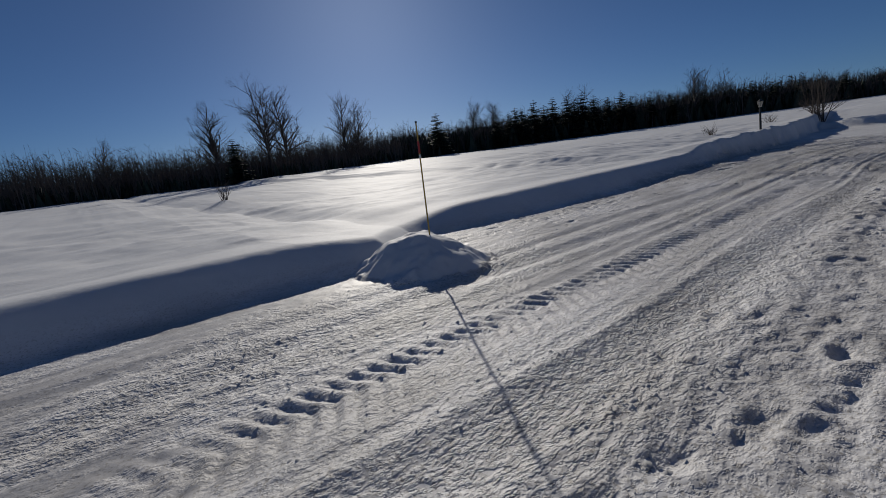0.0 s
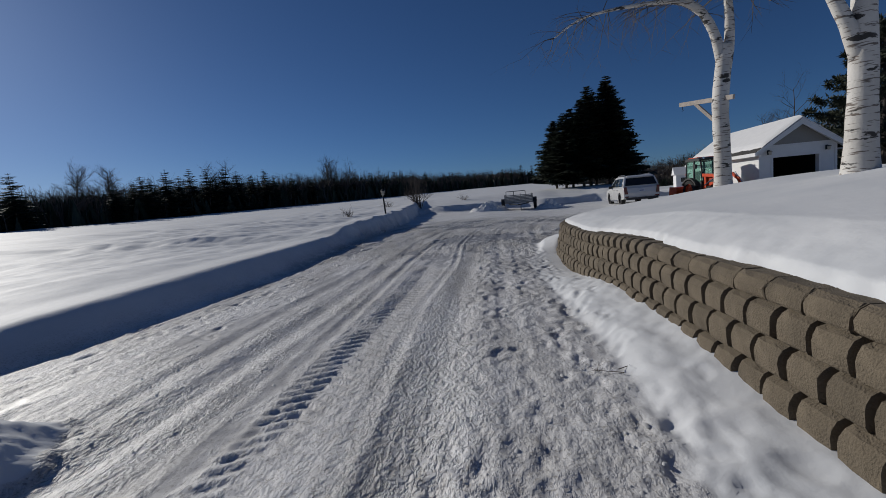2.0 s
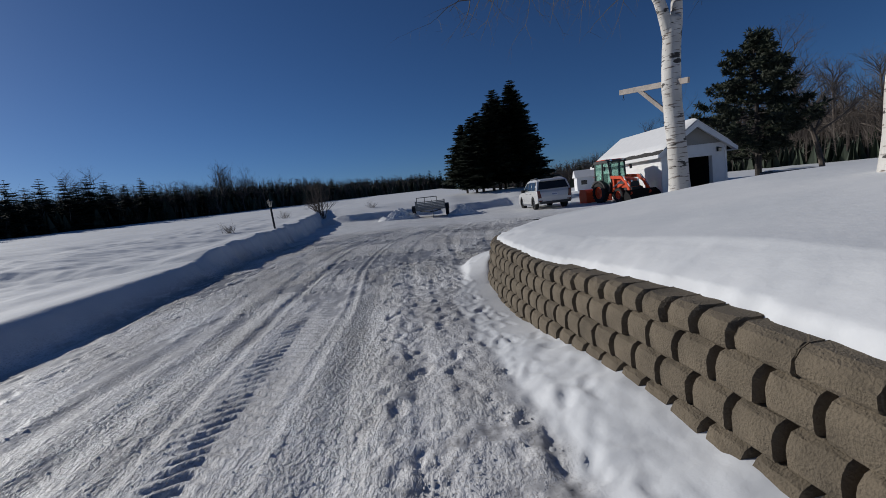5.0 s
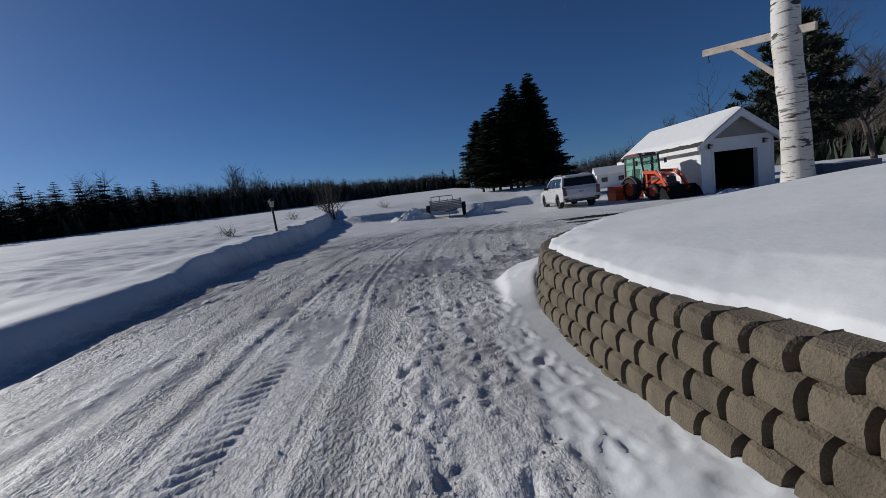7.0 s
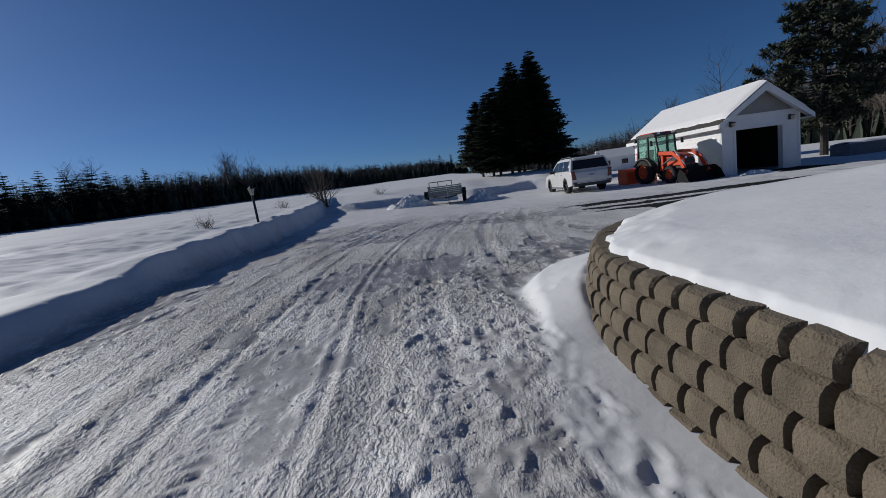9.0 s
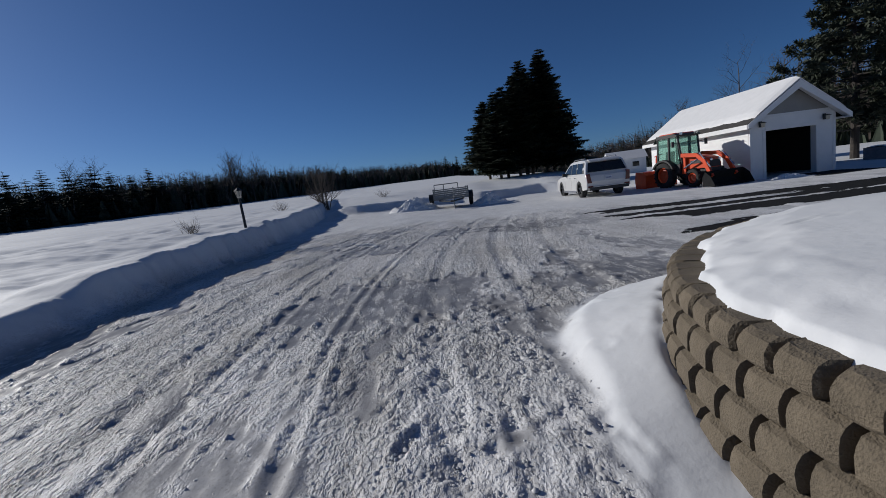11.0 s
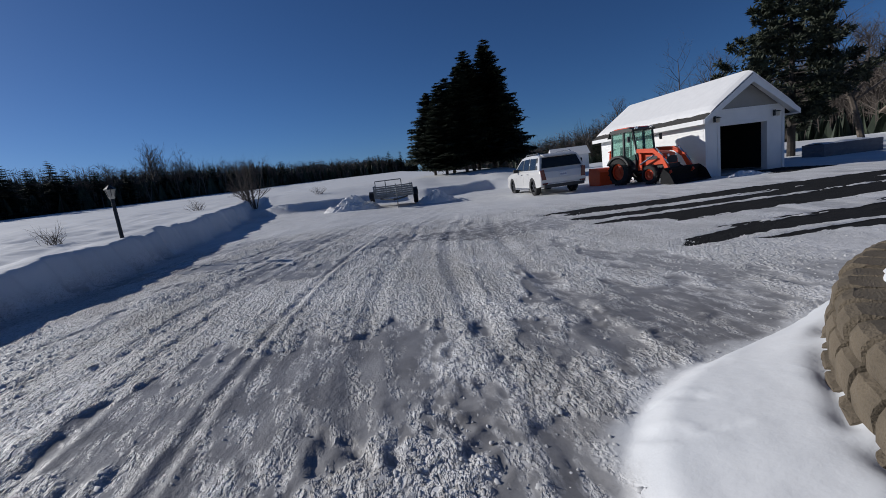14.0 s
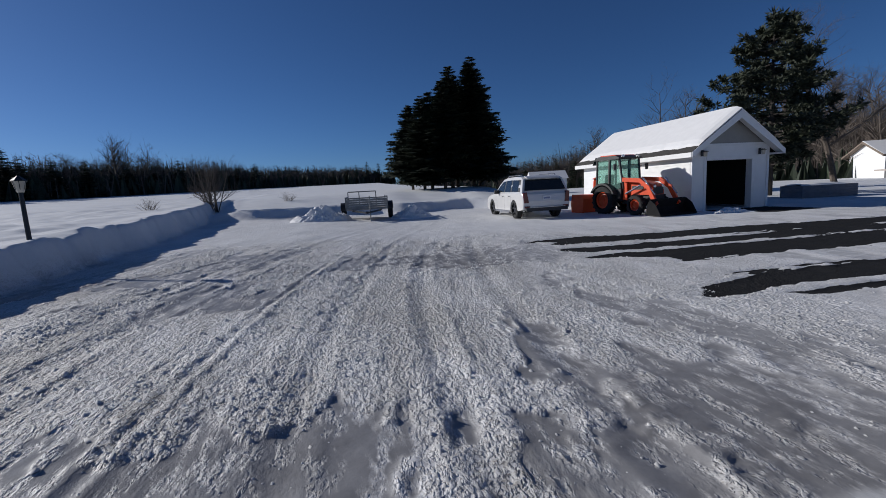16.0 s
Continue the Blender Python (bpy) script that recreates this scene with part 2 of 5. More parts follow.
def terrain(x, y):
    """Height, and how far the ground is packed, icy or bare asphalt."""
    wd = wall_depth(x, y)
    road = 0.17 * ease((y - 9) / 8) * ease((3.5 - x) / 5) + 0.10 * ease((y - 26) / 10)
    cz = np.interp(y, CREST_Y, CREST_Z)
    wob = 0.10 * fbm(x * 0 + 3.1, y * 0.9, 5) + 0.05 * vnoise(x * 0 + 1.7, y * 3.1, 6)
    rough_bank = ease((y - 12) / 4)
    cx = np.interp(y, CREST_Y, CREST_X) + wob * (0.35 + 1.8 * rough_bank)
    width = 0.75 - 0.35 * rough_bank
    cz = cz + rough_bank * (0.13 * fbm(x * 0.4, y * 1.1, 7, 4)) * ease((30 - y) / 4)
    left = ease((cx + width - x + 0.10 * fbm(x * 3.0, y * 2.4, 9, 4) * (0.3 + rough_bank)) / width)
    gap = np.exp(-((y - 4.6) / 0.55) ** 2)
    yn = y - 0.8 * vnoise(x * 0.5, y * 0, 8)
    north = (0.40 * ease((yn - 37.6) / 0.9) + 0.60 * ease((yn - 38.2) / 9)) * ease((15 - x) / 3)
    away = np.clip(np.hypot(x, y - 10) - 12, 0, 400)
    rise = 0.018 * away + 0.00009 * np.minimum(away, 160) ** 2
    turn = np.degrees(np.arctan2(x, y - 8))
    rise = rise * (1 - 0.7 * ease((turn - 24) / 20) * (y > 8))
    rolls = 0.15 * fbm(x * 0.28, y * 0.22, 11, 3) + 0.07 * fbm(x * 0.9, y * 0.6, 12, 4) + 0.035 * np.clip(fbm(x * 2.2, y * 1.6, 13, 3), 0, 1)
    field = cz + rise + rolls * ease((cx - x) / 2 + ease((y - 38) / 2)) - 0.06 * ease((cx - x) / 1.2)
    field = field - gap * 0.05
    u = np.maximum(left, north)
    z = road + (field - road) * u
    # knee-high plough piles along the far edge
    hump = 0.22 * np.exp(-((yn - 38.5) / 0.8) ** 2) * ease((x + 7) / 3) * ease((14 - x) / 3) * (0.7 + 0.6 * fbm(x * 0.8, y * 0.8, 21, 4))
    z = z + np.clip(hump, 0, 1)
    # heap with the marker pole
    hx, hy = (x + 3.62) / 0.78, (y - 3.55) / 0.62
    rr = np.hypot(hx, hy) * (1 + 0.22 * fbm(x * 2.5, y * 2.5, 31))
    heap = 0.33 * (1 - ease((rr - 0.15) / 0.95)) ** 0.8 + 0.05 * fbm(x * 4, y * 4, 32) + 0.03 * np.abs(fbm(x * 9, y * 9, 33))
    z = np.maximum(z, heap * (rr < 1.1))
    # yard on the garage side
    z = z - 0.11 * ease((x - 5) / 5) * ease((y - 18) / 6) * ease((40 - y) / 4)
    side = ease((x - 17.8) / 1.6) * ease((y - 23.8) / 1.8)
    z = z + side * (0.06 + 0.10 * fbm(x * 0.5, y * 0.5, 41, 3))
    # drift at the foot of the wall
    reach = (0.60 - 0.12 * ease((y - 9.3) / 1.2) + 0.34 * ease((y - 11) / 1.5)) * (1 - 0.62 * ease((x - 1.1) / 1.6) * ease((y - 11) / 1)) + 0.05 * fbm(x * 0 + 2, y * 1.3, 51)
    foot = 0.06 + 0.10 * ease((y - 3.4) / 1.6) - 0.16 * ease((y - 6.5) / 2.7) + 0.30 * ease((y - 10.4) / 1.5)
    hollow = ease((11.0 - y) / 1.5) * ease((y - 6.4) / 2.8)
    z = z - 0.08 * np.clip((wd + 1.1) / 1.05, 0, 1) * hollow
    up = np.clip((reach + wd) / reach, 0, 1)
    drift = foot * (0.25 * ease(up / 0.25) + 0.75 * up) * (1 + 0.06 * fbm(x * 4, y * 3, 52))
    drift = drift + 0.03 * np.clip(fbm(x * 5, y * 3.5, 53, 3), -0.3, 1) * ease(up / 0.3) * ease((9.8 - y) / 1.5) * ease((8.6 - y) / 1.5)
    drift = drift - 0.085 * np.clip((wd + 1.1) / 1.05, 0, 1) * hollow
    drift = drift - 0.07 * np.exp(-((wd + 0.02) / 0.06) ** 2) * ease((y - 10.2) / 0.8) * (0.7 + 0.6 * vnoise(x * 6, y * 6, 54))
    z = np.where(wd < 0.12, np.maximum(z, drift + road), z)
    # terrace behind the wall
    nose = 0.12 + 0.05 * ease((y - 5.0) / 1.5) - 0.08 * ease((y - 7.8) / 1.0) + 0.10 * ease((y - 10.9) / 0.8) + 0.05 * fbm(x * 2.3, y * 2.3, 61)
    nose = nose + (0.012 + 0.03 * ease((y - 9.9) / 1.0)) * vnoise(x * 8, y * 8, 62)
    lip = ease((wd - nose) / 0.04)
    top = wall_top(y) - 0.03
    crest = 0.185 - 0.055 * ease((y - 6.5) / 2.5)
    rise_in = np.clip((wd - nose) / 0.52, 0, 1)
    crown = wall_top(y) + 0.045 + crest * (1 - (1 - rise_in) ** 1.3) + 0.125 * np.clip(wd - 0.6, 0, 2.6) + 0.085 * np.clip(wd - 3.2, 0, 1.6) + 0.05 * np.clip(wd - 5, 0, 5)
    crown = crown + 0.025 * fbm(x * 0.7, y * 0.7, 63, 3) * ease(wd / 1.2)
    pile = 0.24 * ease((x - 6.3) / 2.2) * ease((12.4 - y) / 2) * (0.8 + 0.9 * fbm(x * 0.9, y * 0.9, 64, 4))
    crown = crown + np.clip(pile, 0, 2) * ease((wd - 1.5) / 2)
    terr = top + (crown - top) * lip
    inside = ease((wd - 0.03) / 0.05)
    z = z * (1 - inside) + terr * inside
    # driven surface
    drive = (1 - np.clip(u * 1.6, 0, 1)) * (1 - ease((reach + wd + 0.14 + 0.12 * fbm(x * 4, y * 4, 55, 3)) / 0.22)) * (rr > 1.0) * (1 - side)
    drive = drive * ease((y + 60) / 20) * (1 - 0.62 * ease((y - 21.5) / 5)) * (1 - 0.3 * ease((x - 2) / 4))
    bend = x - 0.013 * np.clip(y - 11, 0, 30) ** 2
    streak = fbm(bend * 5.5, y * 0.5, 71, 4)
    lumps = fbm(x * 7, y * 6, 72, 3)
    far_zone = ease((y - 8.5) / 5)
    chunk = fbm(bend * 15, y * 10, 73, 3)
    crumbs = ease((chunk + 0.35 * streak - 0.10) / 0.30)
    small = ease((fbm(x * 24, y * 19, 74, 2) - 0.10) / 0.4)
    comb = 1 - np.abs(fbm(bend * 11, y * 0.45, 75, 3)) * 2.2
    strip = np.exp(-((x + 2.6) / 0.75) ** 2) + 0.8 * np.exp(-((x + 0.4) / 0.8) ** 2)
    rough_zone = np.clip(0.30 + 0.35 * strip + 0.7 * far_zone, 0, 1)
    glassy = fbm(bend * 1.3, y * 0.5, 92, 3) + 0.30 * fbm(bend * 7, y * 3.2, 93, 3)
    thawed = np.exp(-(((x - 1.5) / 1.9) ** 2 + ((y - 14.0) / 1.5) ** 2))
    patch = ease((glassy - 0.26 + 0.08 * far_zone + 0.16 * thawed) / 0.08) * (0.35 + 0.65 * far_zone)
    relief = (1 - 0.55 * patch) * (0.004 * streak + 0.003 * lumps + 0.004 * comb) + rough_zone * (1 - 0.85 * patch) * (0.010 * crumbs + 0.008 * small) - 0.012 * patch
    # cleated tyre track
    tx = x + 1.65 + 0.05 * vnoise(y * 0.4, y * 0, 81)
    band = np.exp(-(tx / 0.23) ** 4) * ease((11.5 - y) / 3)
    relief = relief + band * (-0.006 + (0.011 + 0.006 * vnoise(x * 5, y * 4, 82)) * np.sin(2 * np.pi * (y + np.abs(tx) * 0.6) / 0.125))
    for x0, w, dep, ya, yb in ((-2.55, 0.13, 0.020, -9, 30), (-0.92, 0.16, 0.022, -9, 13), (-3.1, 0.10, 0.012, -9, 30), (-2.05, 0.06, 0.014, 5, 16), (-1.25, 0.05, 0.018, 9, 22), (-0.35, 0.10, 0.012, 6, 25), (0.6, 0.12, 0.016, 11, 26), (1.5, 0.12, 0.015, 12, 26)):
        c = bend - x0 - 0.12 * vnoise(y * 0.3, y * 0, int(100 + 10 * x0))
        relief = relief - dep * np.exp(-(c / w) ** 2) * ease((y - ya) / 2) * ease((yb - y) / 3) + 0.5 * dep * np.exp(-((np.abs(c) - 1.7 * w) / (0.6 * w)) ** 2)
    z = z + relief * drive
    glaze = np.exp(-(((x - 2.6) / 2.6) ** 2 + ((y - 20.6) / 1.3) ** 2)) + 0.8 * np.exp(-(((x - 2.2) / 1.6) ** 2 + ((y - 14.2) / 0.6) ** 2))
    ice = ease((0.62 * glaze - 0.30 * crumbs + 0.30 * vnoise(x * 0.9, y * 0.5, 91) + 0.25 * fbm(x * 4, y * 6, 94, 3) - 0.22) / 0.22) * drive
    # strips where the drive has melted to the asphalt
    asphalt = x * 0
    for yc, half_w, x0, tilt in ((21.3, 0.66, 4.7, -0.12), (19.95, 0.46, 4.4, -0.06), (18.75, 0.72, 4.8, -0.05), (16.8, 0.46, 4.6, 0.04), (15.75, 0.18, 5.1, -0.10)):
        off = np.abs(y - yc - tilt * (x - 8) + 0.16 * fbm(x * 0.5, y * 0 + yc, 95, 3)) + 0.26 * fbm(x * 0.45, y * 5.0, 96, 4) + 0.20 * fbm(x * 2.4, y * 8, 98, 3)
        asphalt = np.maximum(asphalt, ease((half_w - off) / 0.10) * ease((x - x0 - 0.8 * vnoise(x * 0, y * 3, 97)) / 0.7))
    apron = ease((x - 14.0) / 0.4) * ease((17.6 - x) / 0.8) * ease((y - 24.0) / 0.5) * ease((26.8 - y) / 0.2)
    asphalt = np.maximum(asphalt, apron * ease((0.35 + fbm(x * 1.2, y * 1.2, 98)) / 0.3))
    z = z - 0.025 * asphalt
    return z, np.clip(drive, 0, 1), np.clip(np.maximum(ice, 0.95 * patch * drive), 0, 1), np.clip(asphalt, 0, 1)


def height(x, y):
    return float(terrain(np.array([float(x)]), np.array([float(y)]))[0][0])


def lines(*stretches):
    out = []
    for a, b, s in stretches:
        out.append(np.arange(a, b - 1e-6, s))
    return np.concatenate(out)


def growing(a, b, first, ratio):
    out, p, s = [], a, first
    while p < b:
        out.append(p)
        p, s = p + s, s * ratio
    return np.array(out + [b])


def build_ground():
    gx = np.concatenate([-growing(14, 600, 0.3, 1.16)[::-1], lines((-13.9, -6.2, 0.13), (-6.2, -4.6, 0.05), (-4.6, 1.8, 0.026), (1.8, 5, 0.06), (5, 14, 0.09)), growing(14, 600, 0.2, 1.12)])
    gy = np.concatenate([-growing(2, 600, 0.3, 1.3)[::-1], lines((-1.9, 0.6, 0.12), (0.6, 15.0, 0.026), (15.0, 24, 0.05), (24, 42, 0.14)), growing(42, 600, 0.25, 1.14)])
    X, Y = np.meshgrid(gx, gy, indexing="ij")
    z, packed, ice, asphalt = terrain(X.ravel(), Y.ravel())
    # footprints: a trodden strip by the wall, and a trail out to the gap in the bank
    rng = np.random.default_rng(4)
    Z = z.reshape(X.shape)
    P = packed.reshape(X.shape)
    prints = [(rng.uniform(-0.75, 0.55), rng.uniform(0.8, 13.5), rng.normal(0, 0.4)) for _ in range(760)]
    prints += [(rng.normal(-4.1, 0.35), rng.uniform(4.0, 9.5), rng.normal(0.3, 0.5)) for _ in range(90)]
    prints += [(rng.uniform(-4.4, -3.7), rng.uniform(9.5, 22), rng.normal(0, 0.5)) for _ in range(50)]
    prints += [(rng.uniform(0.5, 3.2), rng.uniform(11.5, 14), rng.normal(0.8, 0.6)) for _ in range(40)]
    prints += [(rng.uniform(0.3, 0.8), rng.uniform(2.5, 9.5), rng.normal(0, 0.4)) for _ in range(40)]
    for px, py, turn in prints:
        i0, i1 = np.searchsorted(gx, (px - 0.3, px + 0.3))
        j0, j1 = np.searchsorted(gy, (py - 0.3, py + 0.3))
        dx, dy = X[i0:i1, j0:j1] - px, Y[i0:i1, j0:j1] - py
        c, s = math.cos(turn), math.sin(turn)
        a, b = (dx * c + dy * s) / 0.055, (-dx * s + dy * c) / 0.14
        r = np.sqrt(a * a + b * b)
        deep = rng.uniform(0.003, 0.010)
        a, b = a * rng.uniform(0.8, 1.5), b * rng.uniform(0.8, 1.6)
        r = np.sqrt(a * a + b * b) * (1 + 0.25 * vnoise(dx * 14 + px * 9, dy * 14, 99))
        Z[i0:i1, j0:j1] += -deep * (1 - ease((r - 0.6) / 0.5)) + 0.55 * deep * np.exp(-((r - 1.3) / 0.25) ** 2)
    me = bpy.data.meshes.new("ground")
    nx, ny = X.shape
    co = np.stack([X.ravel(), Y.ravel(), Z.ravel()], 1).astype(np.float32)
    idx = np.arange(nx * ny).reshape(nx, ny)
    quads = np.stack([idx[:-1, :-1], idx[1:, :-1], idx[1:, 1:], idx[:-1, 1:]], -1).reshape(-1, 4)
    me.vertices.add(len(co))
    me.vertices.foreach_set("co", co.ravel())
    me.loops.add(quads.size)
    me.loops.foreach_set("vertex_index", quads.ravel().astype(np.int32))
    me.polygons.add(len(quads))
    me.polygons.foreach_set("loop_start", np.arange(0, quads.size, 4, dtype=np.int32))
    me.polygons.foreach_set("use_smooth", np.ones(len(quads), dtype=bool))
    me.update(calc_edges=True)
    flat_x, flat_y = X.ravel(), Y.ravel()
    strip = np.exp(-((flat_x + 2.6) / 0.5) ** 2) + 0.9 * np.exp(-((flat_x + 0.85) / 0.35) ** 2)
    crust = 0.16 + 0.60 * strip + 0.9 * ease((flat_y - 9.5) / 3.5) * ease((2.5 - flat_x + 0.9 * np.clip(flat_y - 12, 0, 6)) / 1.5)
    crust = np.clip(crust * (0.75 + 0.55 * fbm(flat_x * 2.2, flat_y * 0.8, 191, 3)), 0.06, 1)
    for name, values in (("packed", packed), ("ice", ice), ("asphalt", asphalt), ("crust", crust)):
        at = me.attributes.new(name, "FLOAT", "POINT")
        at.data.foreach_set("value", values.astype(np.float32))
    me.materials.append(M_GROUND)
    return tagged(new("ground", me), "snow-covered ground with a packed icy driveway and melted asphalt strips", "ground", kind="structure")


build_ground()


def snow_crumbs():
    """Loose crumbs of packed snow torn up by tyres and ploughs."""
    rng = np.random.default_rng(12)
    n = 330000
    x = rng.uniform(-4.3, 6.5, n)
    y = 1.2 + 23.3 * rng.uniform(0, 1, n) ** 0.9
    bend = x - 0.013 * np.clip(y - 11, 0, 30) ** 2
    strip = np.exp(-((x + 2.5) / 0.55) ** 2) + np.exp(-((x + 0.75) / 0.45) ** 2)
    want = 0.10 + 0.40 * strip + 0.75 * ease((y - 9) / 5)
    want = want * ease((fbm(bend * 4.5, y * 0.9, 171, 3) + 0.25) / 0.5) * ease((fbm(x * 1.1, y * 0.8, 172, 2) + 0.45) / 0.6)
    want = want * (1 - 0.75 * ease((x - 3) / 3))
    keep = rng.uniform(0, 1, n) < want
    x, y = x[keep], y[keep]
    z, drive, ice, asphalt = terrain(x, y)
    keep = rng.uniform(0, 1, len(x)) < drive * (1 - 0.93 * ice) * (1 - asphalt)
    x, y, z = x[keep], y[keep], z[keep]
    n = len(x)
    r = np.clip(0.0085 * np.exp(rng.normal(0, 0.4, n)), 0.004, 0.018) * (1 + 0.6 * ease((y - 13) / 8))
    sides = 5
    ang = rng.uniform(0, 6.28, n)[:, None] + np.arange(sides)[None, :] * 2 * np.pi / sides
    rad = r[:, None] * rng.uniform(0.7, 1.35, (n, sides))
    stretch = rng.uniform(0.8, 2.0, n)[:, None]
    base = np.stack([x[:, None] + rad * np.cos(ang), y[:, None] + rad * np.sin(ang) * stretch, np.repeat(z[:, None] - 0.002, sides, 1) - 0.2 * r[:, None]], -1)
    tip = np.stack([x + r * rng.normal(0, 0.35, n), y + r * rng.normal(0, 0.35, n), z + r * rng.uniform(0.35, 0.85, n)], -1)
    co = np.concatenate([base, tip[:, None, :]], 1).reshape(-1, 3).astype(np.float32)
    first = np.arange(n)[:, None, None] * (sides + 1)
    ring = np.array([(k, (k + 1) % sides, sides) for k in range(sides)])[None]
    tri = (first + ring).reshape(-1)
    me = bpy.data.meshes.new("snow_crumbs")
    me.vertices.add(len(co))
    me.vertices.foreach_set("co", co.ravel())
    me.loops.add(len(tri))
    me.loops.foreach_set("vertex_index", tri.astype(np.int32))
    me.polygons.add(len(tri) // 3)
    me.polygons.foreach_set("loop_start", np.arange(0, len(tri), 3, dtype=np.int32))
    me.update(calc_edges=True)
    me.materials.append(M_CRUMB)
    tagged(new("snow_crumbs", me), "loose grey-white crumbs of packed snow on the driveway", "snow crumbs", kind="stuff")


snow_crumbs()

# ---- garage ----
GX0, GX1, GY0, GY1, EAVE, RIDGE = 13.59, 17.3, 26.62, 34.2, 2.53, 3.80


def garage():
    mid = (GX0 + GX1) / 2
    g = thing("garage", "white sided garage with snow-covered gable roof and open door", "garage", pose(0, 0, 0))
    th, dx0, dx1, dz = 0.14, 14.27, 16.46, 1.94
    w = Geo()
    w.box(((GX0 + dx0) / 2, GY0 + th / 2, EAVE / 2 - 0.1), (dx0 - GX0, th, EAVE + 0.2))
    w.box(((dx1 + GX1) / 2, GY0 + th / 2, EAVE / 2 - 0.1), (GX1 - dx1, th, EAVE + 0.2))
    w.box(((dx0 + dx1) / 2, GY0 + th / 2, (dz + EAVE) / 2), (dx1 - dx0, th, EAVE - dz))
    part("wall", w, M_SIDING, g)
    w = Geo()
    w.box((GX0 + th / 2, (GY0 + th + GY1) / 2, EAVE / 2 - 0.1), (th, GY1 - GY0 - th, EAVE + 0.2))
    part("wall", w, M_SIDING, g)
    w = Geo()
    w.box((GX1 - th / 2, (GY0 + th + GY1) / 2, EAVE / 2 - 0.1), (th, GY1 - GY0 - th, EAVE + 0.2))
    part("wall", w, M_SIDING, g)
    w = Geo()
    w.box((mid, GY1 - th / 2, EAVE / 2 - 0.1), (GX1 - GX0 - 2 * th, th, EAVE + 0.2))
    part("wall", w, M_SIDING, g)
    w = Geo()
    w.box((mid, (GY0 + GY1) / 2, -0.10), (GX1 - GX0 - 2 * th, GY1 - GY0 - 2 * th, 0.06))
    part("floor_slab", w, M_DARK, g)
    # added panels: the interior's deep shade is put into their near-black colour
    for c, sz in (((GX0 + th + 0.02, (GY0 + GY1) / 2, 1.2), (0.02, GY1 - GY0 - 0.4, 2.3)), ((GX1 - th - 0.02, (GY0 + GY1) / 2, 1.2), (0.02, GY1 - GY0 - 0.4, 2.3)), ((mid, GY1 - th - 0.02, 1.2), (GX1 - GX0 - 0.4, 0.02, 2.3)), ((mid, (GY0 + GY1) / 2 + 0.1, EAVE - 0.02), (GX1 - GX0 - 0.3, GY1 - GY0 - 0.4, 0.02))):
        w = Geo()
        w.box(c, sz)
        part("lining", w, M_DARK, g, "added near-black panels painting the unlit interior's shade")
    w = Geo()
    w.prism([(GX0 + 0.05, EAVE), (GX1 - 0.05, EAVE), (mid, RIDGE - 0.18)], GY0 + 0.02, GY0 + 0.12, axis="y")
    part("gable", w, M_GABLE, g, "grey gable panel")
    ov, fr = 0.35, 0.38
    slope = (RIDGE - EAVE) / (mid - GX0)
    for s in (-1, 1):
        ex = mid + s * ((GX1 - GX0) / 2 + ov)
        ez = RIDGE - slope * ((GX1 - GX0) / 2 + ov)
        r = Geo()
        r.prism([(ex, ez), (mid, RIDGE), (mid, RIDGE - 0.12), (ex, ez - 0.12)], GY0 - fr, GY1 + 0.3, axis="y")
        part("roof", r, M_SHINGLE, g)
        r = Geo()
        r.prism([(ex, ez - 0.125), (mid, RIDGE - 0.125), (mid, RIDGE - 0.145), (ex, ez - 0.145)], GY0 - fr, GY0 - 0.02, axis="y")
        part("rake_soffit", r, M_TRIM, g)
        r = Geo()
        rake = [(ex + 0.0 * s, ez - 0.02), (mid, RIDGE - 0.02), (mid, RIDGE - 0.32), (ex, ez - 0.22)]
        r.prism(rake, GY0 - fr - 0.03, GY0 - fr - 0.004, axis="y")
        part("rake_board", r, M_TRIM, g)
        r = Geo()
        r.box((ex + s * 0.015, (GY0 - fr + GY1 + 0.3) / 2, ez - 0.12), (0.03, GY1 - GY0 + fr + 0.3, 0.18))
        part("fascia", r, M_TRIM, g)
        r = Geo()
        r.box((mid + s * ((GX1 - GX0) / 2 + ov / 2), (GY0 - fr + GY1 + 0.3) / 2, ez - 0.17), (ov, GY1 - GY0 + fr + 0.3, 0.02))
        part("soffit", r, M_TRIM, g)
        sn = Geo()
        n = 40
        prof = [(0.13, 0.02), (0.16, 0.07), (0.24, 0.13), (0.7, 0.16), (1.0, 0.17)]
        L = (GX1 - GX0) / 2 + ov
        rows = []
        for j in range(n + 1):
            yy = GY0 - fr - 0.02 + (GY1 - GY0 + fr + 0.3) * j / n
            row = []
            for i, (u, hgt) in enumerate(prof):
                wv = 0.03 * math.sin(j * 0.9 + i) + 0.02 * math.sin(j * 2.3)
                uu = u + (wv * 0.4 if i < 2 else 0)
                end = 0.35 if j in (0, n) else (0.85 if j in (1, n - 1) else 1)
                xx = mid + s * L * (1 - uu)
                row.append((xx, yy, ez + (RIDGE - ez) * uu + hgt * end + 0.004))
            rows.append(row)
        for a, b in zip(rows, rows[1:]):
            for i in range(len(prof) - 1):
                sn.face((a[i], a[i + 1], b[i + 1], b[i]))
            sn.face(((a[0][0], a[0][1], a[0][2] - 0.03), a[0], b[0], (b[0][0], b[0][1], b[0][2] - 0.03)))
        a = rows[0]
        for i in range(len(prof) - 1):
            p, q = a[i], a[i + 1]
            low = lambda v: (v[0], v[1] + 0.02, ez + (RIDGE - ez) * (1 - abs(v[0] - mid) / L) + 0.002)
            sn.face((p, q, low(q), low(p)))
